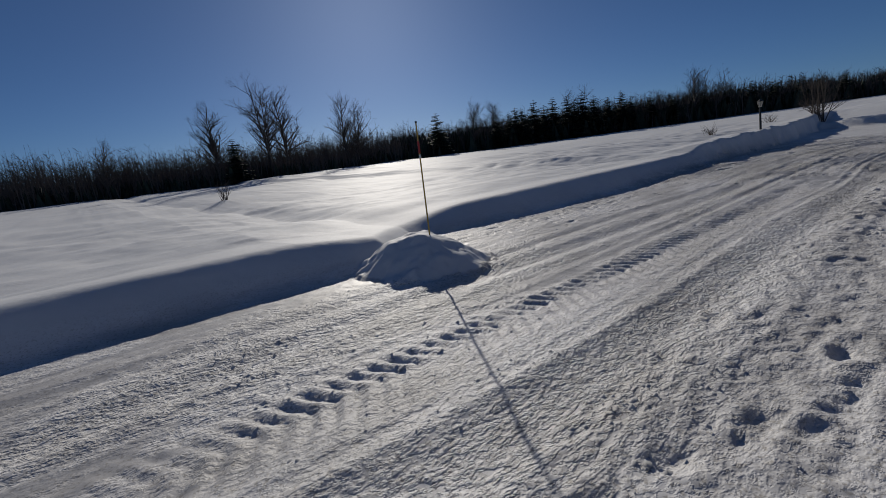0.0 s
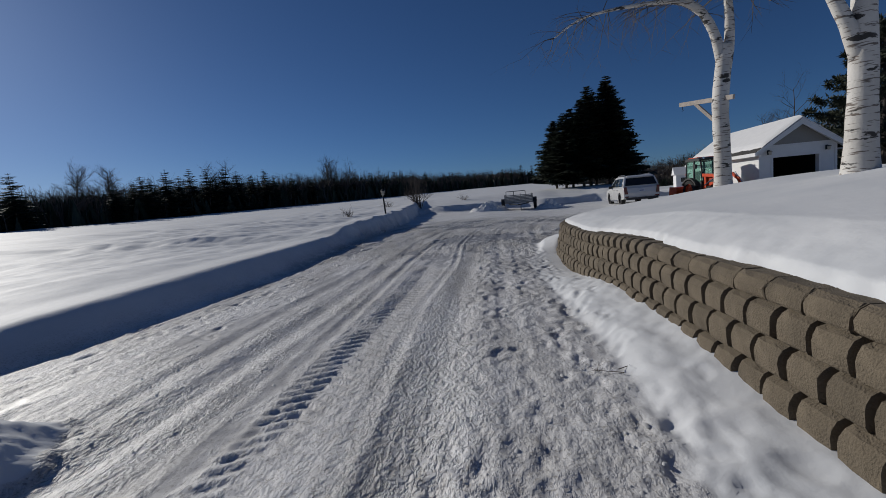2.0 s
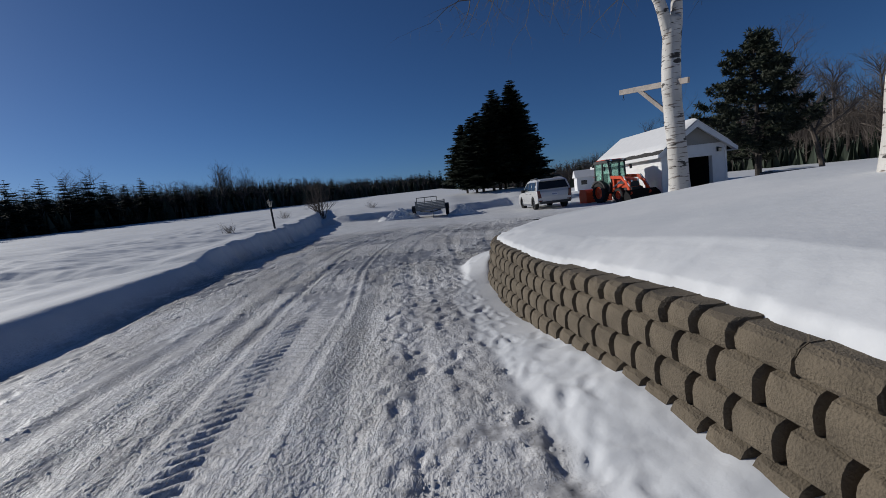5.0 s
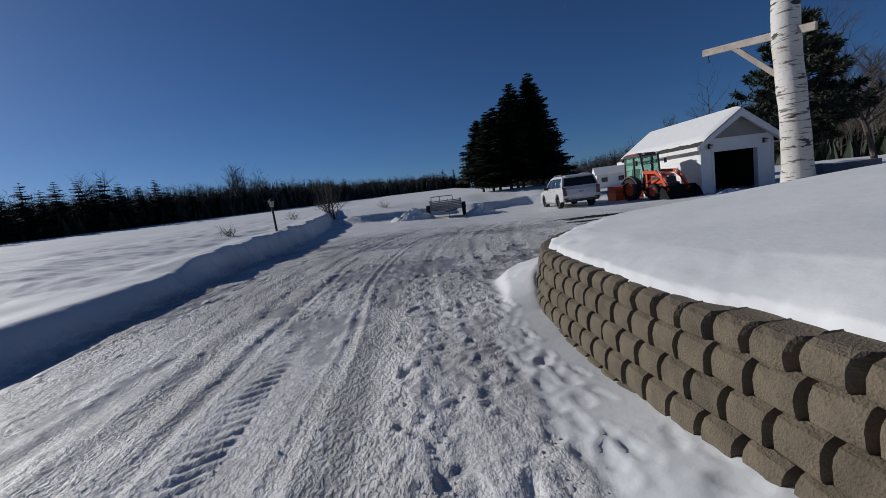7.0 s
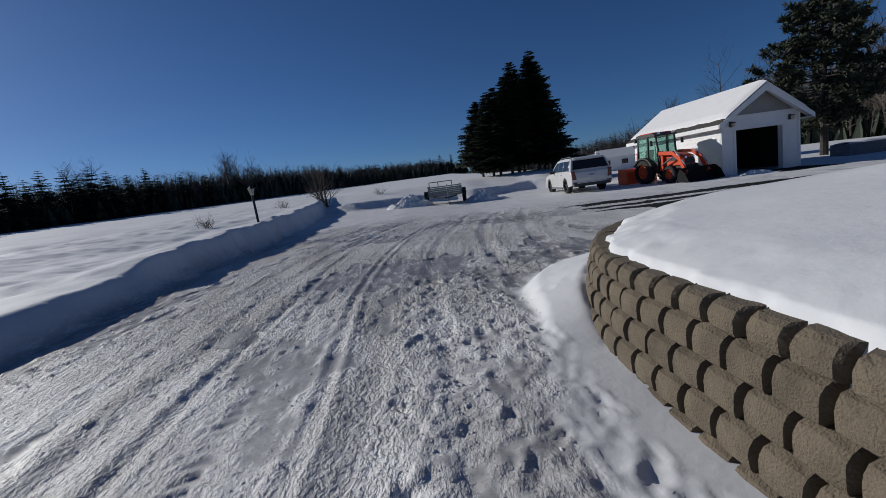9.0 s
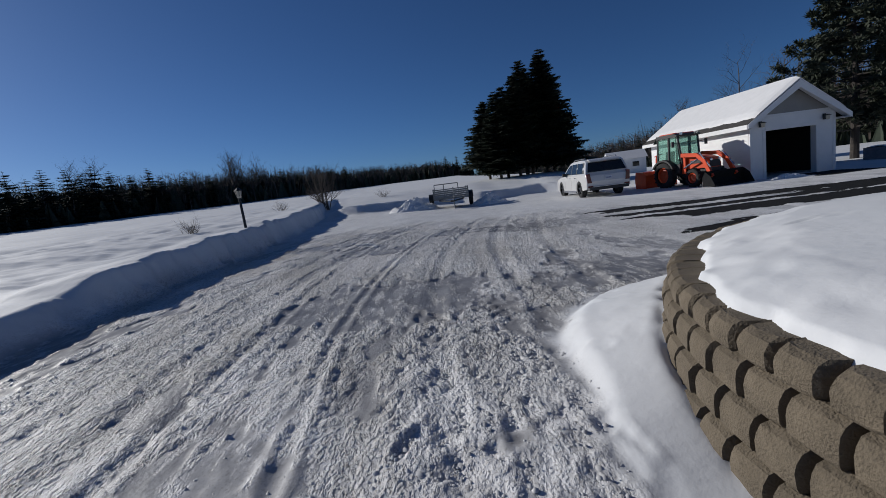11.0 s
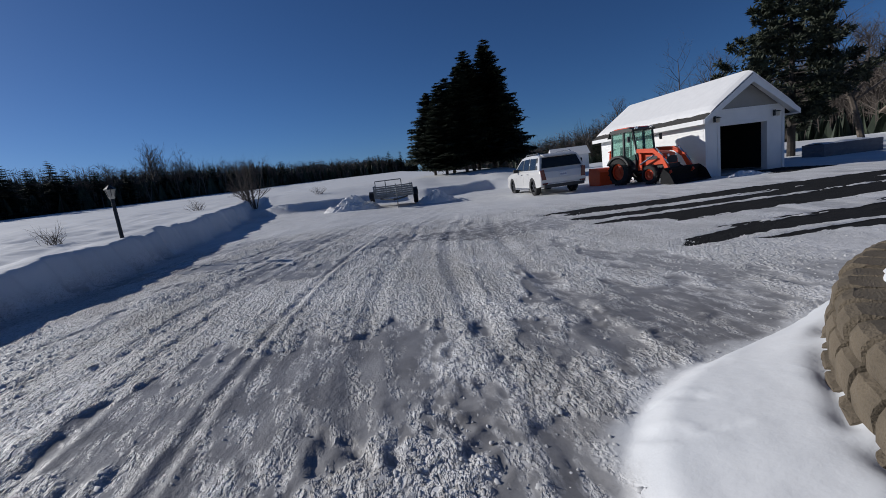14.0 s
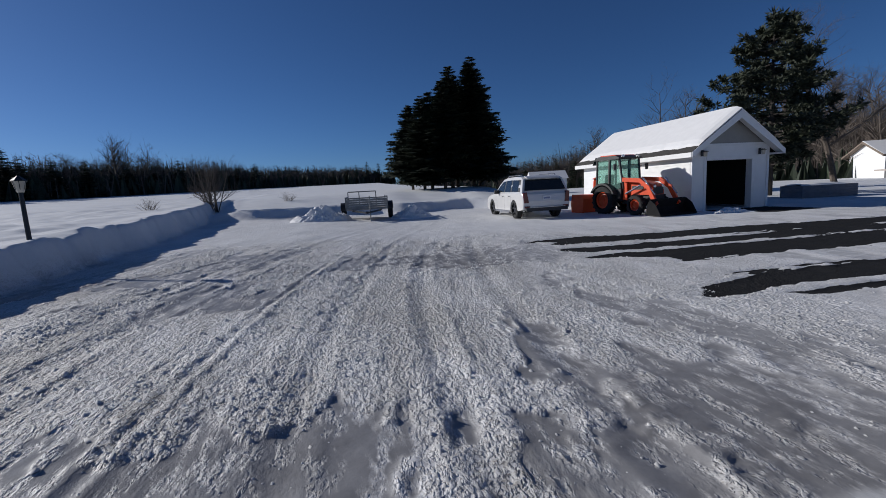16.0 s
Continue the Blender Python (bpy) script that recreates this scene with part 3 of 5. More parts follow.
        part("roof_snow", sn, M_SNOW, g, "smooth white snow on the roof", smooth=True)
    for x, side in ((dx0, -1), (dx1, 1)):
        t = Geo()
        t.box((x + side * 0.03, GY0 + th + 0.055, dz / 2 - 0.08), (0.06, 0.10, dz + 0.16))
        part("door_jamb", t, M_TRIM, g)
    # door trim and corner boards
    for x, wd, hh in ((dx0 - 0.06, 0.12, dz + 0.06), (dx1 + 0.06, 0.12, dz + 0.06)):
        t = Geo()
        t.box((x, GY0 - 0.012, hh / 2 - 0.08), (wd, 0.03, hh + 0.16))
        part("door_casing", t, M_TRIM, g)
    t = Geo()
    t.box(((dx0 + dx1) / 2, GY0 - 0.012, dz + 0.08), (dx1 - dx0, 0.03, 0.14))
    part("door_casing", t, M_TRIM, g)
    for x in (GX0 + 0.05, GX1 - 0.05):
        t = Geo()
        t.box((x, GY0 - 0.014, EAVE / 2 - 0.1), (0.11, 0.03, EAVE))
        part("corner_board", t, M_TRIM, g)
    t = Geo()
    t.box((mid, GY0 - 0.012, EAVE + 0.0), (GX1 - GX0 - 0.25, 0.03, 0.10))
    part("frieze", t, M_TRIM, g)
    # lapped siding courses on the sunlit side
    for i in range(12):
        t = Geo()
        z0 = 0.0 + i * 0.203
        t.prism([(GX0 - 0.010, z0), (GX0 - 0.004, z0), (GX0 - 0.004, z0 + 0.199), (GX0 - 0.006, z0 + 0.199)], GY0 + 0.05, GY1, axis="y")
        part("siding_board", t, M_SIDING, g)
    return g


garage()

# ---- retaining wall ----
def wall_place(s, out):
    """The place s metres along the wall's face, out metres in front of it, and the heading there."""
    if s < ARC_Y:
        return WALL_X - out, s, 0.0
    a = (s - ARC_Y) / ARC_R
    return WALL_X + ARC_R - (ARC_R + out) * math.cos(a), ARC_Y + (ARC_R + out) * math.sin(a), -math.degrees(a)


def block_mesh(length, hgt, depth, bevel, cut, seed):
    """A split-faced block: its face looks along -x, its length lies along y."""
    rng = random.Random(seed)
    h2 = length / 2 - (0.004 if cut < 0.03 else 0.010)
    back = h2 * (1 - depth * 0.28)
    plan = [(depth, -back), (cut, -h2), (cut * 0.45, -h2 + bevel * 0.45), (0, -h2 + bevel), (-0.004, -h2 * 0.3), (-0.004, h2 * 0.3), (0, h2 - bevel), (cut * 0.45, h2 - bevel * 0.45), (cut, h2), (depth, back)]
    g = Geo()
    rows = []
    for z, ins in ((0.0, 0.010), (0.016, 0.0), (hgt * 0.5, -0.004), (hgt - 0.05, 0.0), (hgt - 0.018, 0.020), (hgt, 0.055)):
        row = []
        for i, (a, b) in enumerate(plan):
            front = 0 < i < len(plan) - 1
            jit = rng.uniform(-0.004, 0.004) if front else 0
            row.append((a + (ins if front else 0) + jit, b * (1 - ins * 0.25) + jit * 0.5, z + (rng.uniform(-0.004, 0.004) if front else 0)))
        rows.append(row)
    n = len(plan)
    base = len(g.v)
    for r in rows:
        g.v.extend(r)
    for j in range(len(rows) - 1):
        for i in range(n):
            k = (i + 1) % n
            g.f.append((base + j * n + i, base + j * n + k, base + (j + 1) * n + k, base + (j + 1) * n + i))
            g.k.append(0)
    g.f.append(tuple(base + (len(rows) - 1) * n + i for i in range(n)))
    g.f.append(tuple(base + i for i in reversed(range(n))))
    g.k.extend((0, 0))
    return g.mesh("block", M_BLOCK)


def retaining_wall():
    w = thing("retaining_wall", "brown split-faced concrete block retaining wall with snow on top", "retaining wall", pose(0, 0, 0), kind="structure")
    blocks = [block_mesh(0.24, 0.160, 0.28, 0.014, 0.095, 10 + i) for i in range(6)]
    caps = [block_mesh(0.285, 0.118, 0.33, 0.008, 0.012, 30 + i) for i in range(4)]
    stubs = [block_mesh(0.225, 0.135, 0.46, 0.022, 0.06, 50 + i) for i in range(5)]
    rng = random.Random(8)
    end = ARC_Y + 4.6
    for course in range(6):
        s = 1.1 + (0.12 if course % 2 else 0)
        while s < end:
            if course == 0:
                step = 0.285 if s < 5.7 else 0.225
                me = rng.choice(caps if s < 5.7 else stubs)
                zz = wall_top(s) - 0.118 + (rng.uniform(0, 0.012) if s > 5.7 else 0)
                if s > 5.7:
                    zz -= 0.012
            else:
                step, me = 0.24, rng.choice(blocks)
                zz = wall_top(s) - 0.118 - 0.165 * course
            x, y, rz = wall_place(s + step / 2, 0.030 * course - 0.005 - float(wall_set(s)) + rng.uniform(-0.007, 0.007))
            if course < 5 or s > 1.5:
                part("block", me, None, w, m=pose(x, y, float(zz), rng.uniform(-0.8, 0.8), 0, rz + rng.uniform(-1.2, 1.2)))
            s += step
    return w


# ---- trees ----
def birch_material():
    mat = material("birch_bark", (0.63, 0.605, 0.565), 0.75, var=0.08, scale=2.5, bump=0.4, bump_scale=30, second=(0.50, 0.47, 0.425))
    n, l = mat.node_tree.nodes, mat.node_tree.links
    b = n["Principled BSDF"]
    old = b.inputs["Base Color"].links[0].from_socket
    tc = n.new("ShaderNodeTexCoord")

    def marks(scale3, sc, lo, hi):
        mp = n.new("ShaderNodeMapping")
        mp.inputs["Scale"].default_value = scale3
        l.new(tc.outputs["Object"], mp.inputs[0])
        q = n.new("ShaderNodeTexNoise")
        q.inputs["Scale"].default_value = sc
        q.inputs["Detail"].default_value = 5
        l.new(mp.outputs[0], q.inputs["Vector"])
        r = n.new("ShaderNodeValToRGB")
        r.color_ramp.elements[0].color = (0, 0, 0, 1)
        r.color_ramp.elements[1].color = (1, 1, 1, 1)
        r.color_ramp.elements[0].position = lo
        r.color_ramp.elements[1].position = hi
        l.new(q.outputs["Fac"], r.inputs[0])
        return r.outputs[0]

    last = old
    for m, col in ((marks((1, 1, 9), 5.0, 0.58, 0.63), (0.16, 0.13, 0.11, 1)), (marks((1, 1, 2.6), 3.6, 0.60, 0.63), (0.045, 0.04, 0.036, 1))):
        mx = n.new("ShaderNodeMix")
        mx.data_type = "RGBA"
        l.new(m, mx.inputs[0])
        l.new(last, mx.inputs[6])
        mx.inputs[7].default_value = col
        last = mx.outputs[2]
    l.new(last, b.inputs["Base Color"])
    return mat


M_BIRCH = birch_material()


def smooth_path(pts, n):
    """n places along a smooth curve through the points."""
    P = [Vector(p) for p in pts]
    out = []
    for i in range(n + 1):
        t = i / n * (len(P) - 1)
        k = min(int(t), len(P) - 2)
        u = t - k
        a, b, c, d = P[max(k - 1, 0)], P[k], P[k + 1], P[min(k + 2, len(P) - 1)]
        out.append(0.5 * ((2 * b) + (c - a) * u + (2 * a - 5 * b + 4 * c - d) * u * u + (3 * b - a - 3 * c + d) * u ** 3))
    return out


def trunk_tube(g, pts, r0, r1, n=16, sides=12, rng=None, knobs=0.0, flare=0.0):
    path = smooth_path(pts, n)
    radii = []
    for i in range(n + 1):
        t = i / n
        r = r0 + (r1 - r0) * t
        r *= 1 + flare * max(0, 1 - t * 8)
        if rng and knobs:
            r *= 1 + rng.uniform(-knobs, knobs)
        radii.append(r)
    g.tube(path, radii, sides)
    return path


def grow(g, base, way, length, radius, depth, rng, spread=0.6, droop=0.0, sides=5, kids=(3, 5), k=0):
    """A bare limb with its side shoots."""
    steps = 4 if depth > 0 else 2
    pts, d, p = [Vector(base)], Vector(way).normalized(), Vector(base)
    for _ in range(steps):
        d = (d + Vector((rng.gauss(0, 0.13), rng.gauss(0, 0.13), rng.gauss(0, 0.08) - droop))).normalized()
        p = p + d * (length / steps)
        pts.append(p)
    g.tube(pts, [radius * (1 - 0.75 * i / steps) for i in range(steps + 1)], max(3, sides), k, cap=False)
    if depth <= 0:
        return
    for _ in range(rng.randint(*kids)):
        t = rng.uniform(0.3, 1.0)
        i = min(int(t * steps), steps - 1)
        q = pts[i].lerp(pts[i + 1], t * steps - i)
        side = Vector((rng.gauss(0, 1), rng.gauss(0, 1), rng.gauss(0.2, 0.6))).normalized()
        way2 = (d * (1 - spread) + side * spread + Vector((0, 0, -droop))).normalized()
        grow(g, q, way2, length * rng.uniform(0.4, 0.7), radius * rng.uniform(0.3, 0.5), depth - 1, rng, spread, droop, max(3, sides - 1), kids, k)


def birch_one():
    z0 = height(4.1, 10.95)
    rng = random.Random(3)
    t = thing("birch_tree", "white-barked paper birch with dark scars and forked trunk", "tree", pose(4.1, 10.95, z0 - 0.12))
    B = Vector((4.1, 10.95, z0 - 0.12))
    L = lambda x, y, z: Vector((x, y, z)) - B
    g = Geo()
    trunk_tube(g, [L(4.10, 10.93, z0 - 0.12), L(4.12, 10.98, 1.7), L(4.16, 11.1, 2.6), L(4.30, 11.25, 3.35), L(4.36, 11.3, 3.75)], 0.150, 0.135, 20, 16, rng, 0.035, 0.25)
    part("trunk", g, M_BIRCH, t, smooth=True)
    g = Geo()
    trunk_tube(g, [L(4.30, 11.25, 3.25), L(4.20, 11.3, 3.9), L(3.98, 11.3, 4.37), L(3.72, 11.3, 4.62), L(3.3, 11.32, 4.95), L(2.8, 11.35, 5.4)], 0.105, 0.04, 16, 10, rng, 0.03)
    part("limb", g, M_BIRCH, t, smooth=True)
    g = Geo()
    trunk_tube(g, [L(4.36, 11.28, 3.3), L(4.45, 11.3, 3.9), L(4.44, 11.3, 4.5), L(4.38, 11.32, 5.3), L(4.5, 11.4, 6.6), L(4.4, 11.5, 8.0)], 0.105, 0.03, 16, 10, rng, 0.03)
    part("limb", g, M_BIRCH, t, smooth=True)
    g = Geo()
    trunk_tube(g, [L(4.02, 11.3, 4.33), L(3.72, 11.3, 4.57), L(3.36, 11.3, 4.69), L(2.76, 11.3, 4.70), L(2.17, 11.3, 4.67), L(1.63, 11.3, 4.57), L(1.12, 11.3, 4.28)], 0.07, 0.010, 18, 8, rng)
    part("limb", g, M_BIRCH, t, smooth=True)
    g = Geo()
    for i in range(46):
        u = rng.uniform(0.15, 1)
        x = 3.9 - 2.8 * u
        z = 4.6 + 0.1 * math.sin(u * 3) - 0.35 * max(0, u - 0.7) / 0.3
        grow(g, L(x, 11.3, z), (rng.gauss(-0.5, 0.5), rng.gauss(0, 0.7), rng.gauss(-0.25, 0.4)), rng.uniform(0.4, 0.95), 0.009, 2, rng, 0.5, 0.10, 3, (2, 3))
    for i in range(30):
        z = rng.uniform(4.6, 7.5)
        grow(g, L(4.4, 11.35, z), (rng.gauss(0, 1), rng.gauss(0, 1), rng.gauss(0.2, 0.4)), rng.uniform(0.9, 2.0), 0.022, 2, rng, 0.5, 0.06, 4, (3, 4))
    part("crown", g, M_BARK, t, "thin dark bare twigs")


def birch_two():
    x, y = 4.14, 7.8
    z0 = height(x, y)
    rng = random.Random(5)
    t = thing("birch_tree", "thick white paper birch trunk with peeling scarred bark", "tree", pose(x, y, z0 - 0.12))
    g = Geo()
    trunk_tube(g, [(0, 0, 0), (0.01, 0, 0.6), (0.02, 0, 1.4), (0.02, 0.0, 2.2), (0.12, 0.03, 3.2), (0.2, 0.1, 4.6), (0.2, 0.2, 6.5)], 0.175, 0.07, 24, 16, rng, 0.03, 0.2)
    part("trunk", g, M_BIRCH, t, smooth=True)
    g = Geo()
    trunk_tube(g, [(-0.02, 0, 1.45), (-0.14, 0, 1.82), (-0.26, 0, 2.08), (-0.42, 0.05, 2.5), (-0.7, 0.1, 3.3), (-0.9, 0.2, 4.5)], 0.105, 0.03, 14, 10, rng, 0.03)
    part("limb", g, M_BIRCH, t, smooth=True)
    g = Geo()
    for i in range(16):
        grow(g, (0.15, 0.1, rng.uniform(3.4, 6.3)), (rng.gauss(0, 1), rng.gauss(0, 1), rng.gauss(0.3, 0.4)), rng.uniform(0.8, 1.7), 0.022, 2, rng, 0.5, 0.05, 4, (3, 4))
    part("crown", g, M_BARK, t, "thin dark bare twigs")


def bird_bracket():
    """A timber arm with its brace, bolted to the birch."""
    t = thing("hanging_bracket", "weathered wooden bracket arm with a brace and hook on the birch", "bracket", pose(4.16, 11.1, 2.70))
    a, b = Vector((-0.36, 0.93, 0.11)), Vector((0.10, -0.28, -0.03))
    for name, p, q, wdt in (("arm", a, b, 0.085), ("brace", a.lerp(b, 0.32) + Vector((0, 0, -0.03)), Vector((0.0, 0.16, -0.42)), 0.06)):
        g = Geo()
        d = q - p
        m = d.to_track_quat("Y", "Z").to_matrix()
        g.box((p + q) / 2, (0.05, d.length, wdt), m=m)
        part(name, g, M_WOOD, t)
    g = Geo()
    p = a.lerp(b, 0.05) + Vector((0, 0, -0.045))
    g.tube([p, p + Vector((0, 0, -0.05)), p + Vector((0.015, 0, -0.08)), p + Vector((0, 0, -0.10)), p + Vector((-0.018, 0, -0.08))], [0.006] * 5, 6)
    part("hook", g, M_BLACK, t)


def conifer(name, label, x, y, hgt, width, seed, mat, bare=0.1, whorls=46, per=9, sag=0.25, thin=1.0, lean=0.0, group="", flat=0.35, clump=1.0, wild=0.0):
    rng = random.Random(seed)
    t = thing(name, label, "tree", pose(x, y, height(x, y) - 0.1), group)
    g = Geo()
    g.tube([(0, 0, 0), (lean * 0.3, 0, hgt * 0.35), (lean, 0, hgt * 0.98)], [hgt * 0.017, hgt * 0.012, 0.015], 8)
    part("trunk", g, M_BARK, t)
    g = Geo()
    for wi in range(whorls):
        u = (wi + rng.uniform(-0.4, 0.4)) / whorls
        z = hgt * (bare + (1 - bare) * u)
        reach = width * (1 - u) ** (0.72 if thin == 1.0 else 0.6) * rng.uniform(0.75, 1.15) + 0.12
        for _ in range(max(4, int(per * (1 - 0.45 * u)))):
            ang = rng.uniform(0, 2 * math.pi)
            ln = reach * rng.uniform(0.65, 1.12)
            dx, dy = math.cos(ang), math.sin(ang)
            n = 4
            tilt = rng.uniform(-0.4, 1.0) * wild
            spine = []
            for i in range(n + 1):
                q = i / n
                spine.append(Vector((dx * ln * q + lean * u, dy * ln * q, z + ln * (-sag * q + 0.5 * sag * q * q + tilt * q) + 0.15 * ln * q * (u > 0.7))))
            side = Vector((-dy, dx, 0))
            for i in range(n * 2):
                q = (i + rng.uniform(0, 1)) / (n * 2)
                k = min(int(q * n), n - 1)
                p = spine[k].lerp(spine[k + 1], q * n - k)
                wd = ln * flat * (1 - 0.75 * q) * rng.uniform(0.7, 1.3) * clump + 0.06
                for s in (-1, 1):
                    tip = p + side * (s * wd) + Vector((dx, dy, 0)) * wd * rng.uniform(0.4, 0.9) + Vector((0, 0, -wd * rng.uniform(0.05, 0.45)))
                    root2 = p + Vector((dx, dy, 0)) * wd * 0.55 + Vector((0, 0, -0.03))
                    g.face((p, tip, root2))
                    low = p + Vector((0, 0, -wd * rng.uniform(0.2, 0.55))) + side * (s * wd * 0.5)
                    g.face((p, low, root2))
            g.face((spine[-2], spine[-1] + Vector((dx * 0.1, dy * 0.1, 0.02)), spine[-2] + side * 0.06 + Vector((0, 0, -0.05))))
    part("crown", g.mesh("crown", mat), None, t)
    return t


def pine_tree(x, y, hgt, seed):
    """A white pine: upswept limbs carrying tufts of needles, with gaps between them."""
    rng = random.Random(seed)
    t = thing("pine_tree", "ragged dark green white pine with open layered branches", "tree", pose(x, y, height(x, y) - 0.1))
    g, tw, tuft = Geo(), Geo(), Geo()
    g.tube([(0, 0, 0), (0.05, 0, hgt * 0.4), (0.0, 0.05, hgt * 0.75), (-0.05, 0, hgt * 0.97)], [0.21, 0.16, 0.08, 0.015], 9)
    part("trunk", g, M_PINEBARK, t)

    def needles(c, r):
        for _ in range(30):
            d = Vector((rng.gauss(0, 1), rng.gauss(0, 1), rng.gauss(0.25, 0.7))).normalized()
            p = c + d * r * rng.uniform(0.0, 0.6)
            q = p + d * r * rng.uniform(0.5, 0.8)
            w = d.cross(Vector((rng.gauss(0, 1), rng.gauss(0, 1), rng.gauss(0, 1)))).normalized() * r * 0.16
            tuft.face((p - w, p + w, q))

    for i in range(74):
        u = 0.17 + 0.82 * (i + rng.uniform(-0.4, 0.4)) / 74
        z = hgt * u
        reach = 4.3 * min(1.0, (u - 0.02) / 0.30) * (1 - u) ** 0.62 * rng.uniform(0.62, 1.18) + 0.25
        ang = i * 2.4 + rng.gauss(0, 0.4)
        lift = rng.uniform(0.05, 0.55) + 0.5 * max(0, u - 0.6)
        pts, n = [], 5
        for k in range(n + 1):
            q = k / n
            pts.append(Vector((math.cos(ang) * reach * q, math.sin(ang) * reach * q, z + reach * (lift * q * q - 0.12 * q))))
        tw.tube(pts, [0.045 * (1 - 0.8 * k / n) for k in range(n + 1)], 4, cap=False)
        for _ in range(int(5 + 4.2 * reach)):
            q = rng.uniform(0.28, 1.0) ** 0.8
            k = min(int(q * n), n - 1)
            p = pts[k].lerp(pts[k + 1], q * n - k)
            side = Vector((-math.sin(ang), math.cos(ang), 0)) * rng.gauss(0, 0.24) * reach * (1.15 - q)
            needles(p + side + Vector((0, 0, rng.uniform(-0.05, 0.22))), rng.uniform(0.24, 0.46))
    part("branchwork", tw, M_PINEBARK, t)
    part("crown", tuft, M_PINE, t)
    return t


def bare_tree(x, y, hgt, seed, group="", label="leafless grey deciduous tree at the wood's edge", mat=None, stems=1, spread=0.5, depth=3, width=1.0, first=0.22, name="bare_tree", thick=1.0, boughs=15):
    rng = random.Random(seed)
    t = thing(name, label, "tree", pose(x, y, height(x, y) - 0.1), group)
    g, tw = Geo(), Geo()
    for s in range(stems):
        lean = Vector((rng.gauss(0, 0.10), rng.gauss(0, 0.10), 1))
        if stems > 1:
            lean = Vector((rng.gauss(0, 0.22 * width), rng.gauss(0, 0.22 * width), 1))
        p, d, pts = Vector((rng.gauss(0, 0.12) * (stems > 1), rng.gauss(0, 0.12) * (stems > 1), 0)), lean.normalized(), []
        n = 7
        for i in range(n + 1):
            pts.append(p.copy())
            d = (d + Vector((rng.gauss(0, 0.05), rng.gauss(0, 0.05), 0.05))).normalized()
            p = p + d * hgt * 0.92 / n
        r0 = hgt * 0.013 / stems ** 0.4 * thick ** 0.5
        g.tube(pts, [r0 * (1 - 0.9 * i / n) + 0.006 for i in range(n + 1)], 7)
        for b in range(int(boughs / stems ** 0.5)):
            u = rng.uniform(first, 1.0)
            i = min(int(u * n), n - 1)
            q = pts[i].lerp(pts[i + 1], u * n - i)
            a = rng.uniform(0, 2 * math.pi)
            grow(tw, q, (math.cos(a) * width, math.sin(a) * width, rng.uniform(0.5, 1.3)), hgt * rng.uniform(0.2, 0.36) * (1.15 - 0.6 * u), r0 * 0.42 * (1.3 - u) * thick ** 0.5, depth, rng, spread, -0.03, 4, (3, 4))
    part("trunk", g, mat or M_BARK, t)
    part("crown", tw, M_TWIG, t, "bare twigs")
    return t


# ---- car ----
M_CARPAINT = material("white_car_paint", (0.66, 0.65, 0.63), 0.25, var=0.03, scale=2, coat=0.6)
M_TYRE = material("tyre_rubber", (0.022, 0.022, 0.022), 0.85, var=0.15, scale=10)
M_RIM = material("dark_alloy", (0.10, 0.10, 0.11), 0.35, metal=0.8, var=0.05)
M_PLASTIC = material("black_plastic", (0.03, 0.03, 0.032), 0.6, var=0.1)
M_CHROME = material("bright_metal", (0.65, 0.65, 0.66), 0.25, metal=1.0, var=0.03)
M_TAIL = material("red_lamp_glass", (0.10, 0.008, 0.01), 0.15, var=0.02)
M_PLATE = material("number_plate", (0.65, 0.66, 0.68), 0.5, var=0.03)
M_INK = material("plate_ink", (0.06, 0.10, 0.25), 0.6, var=0.0)


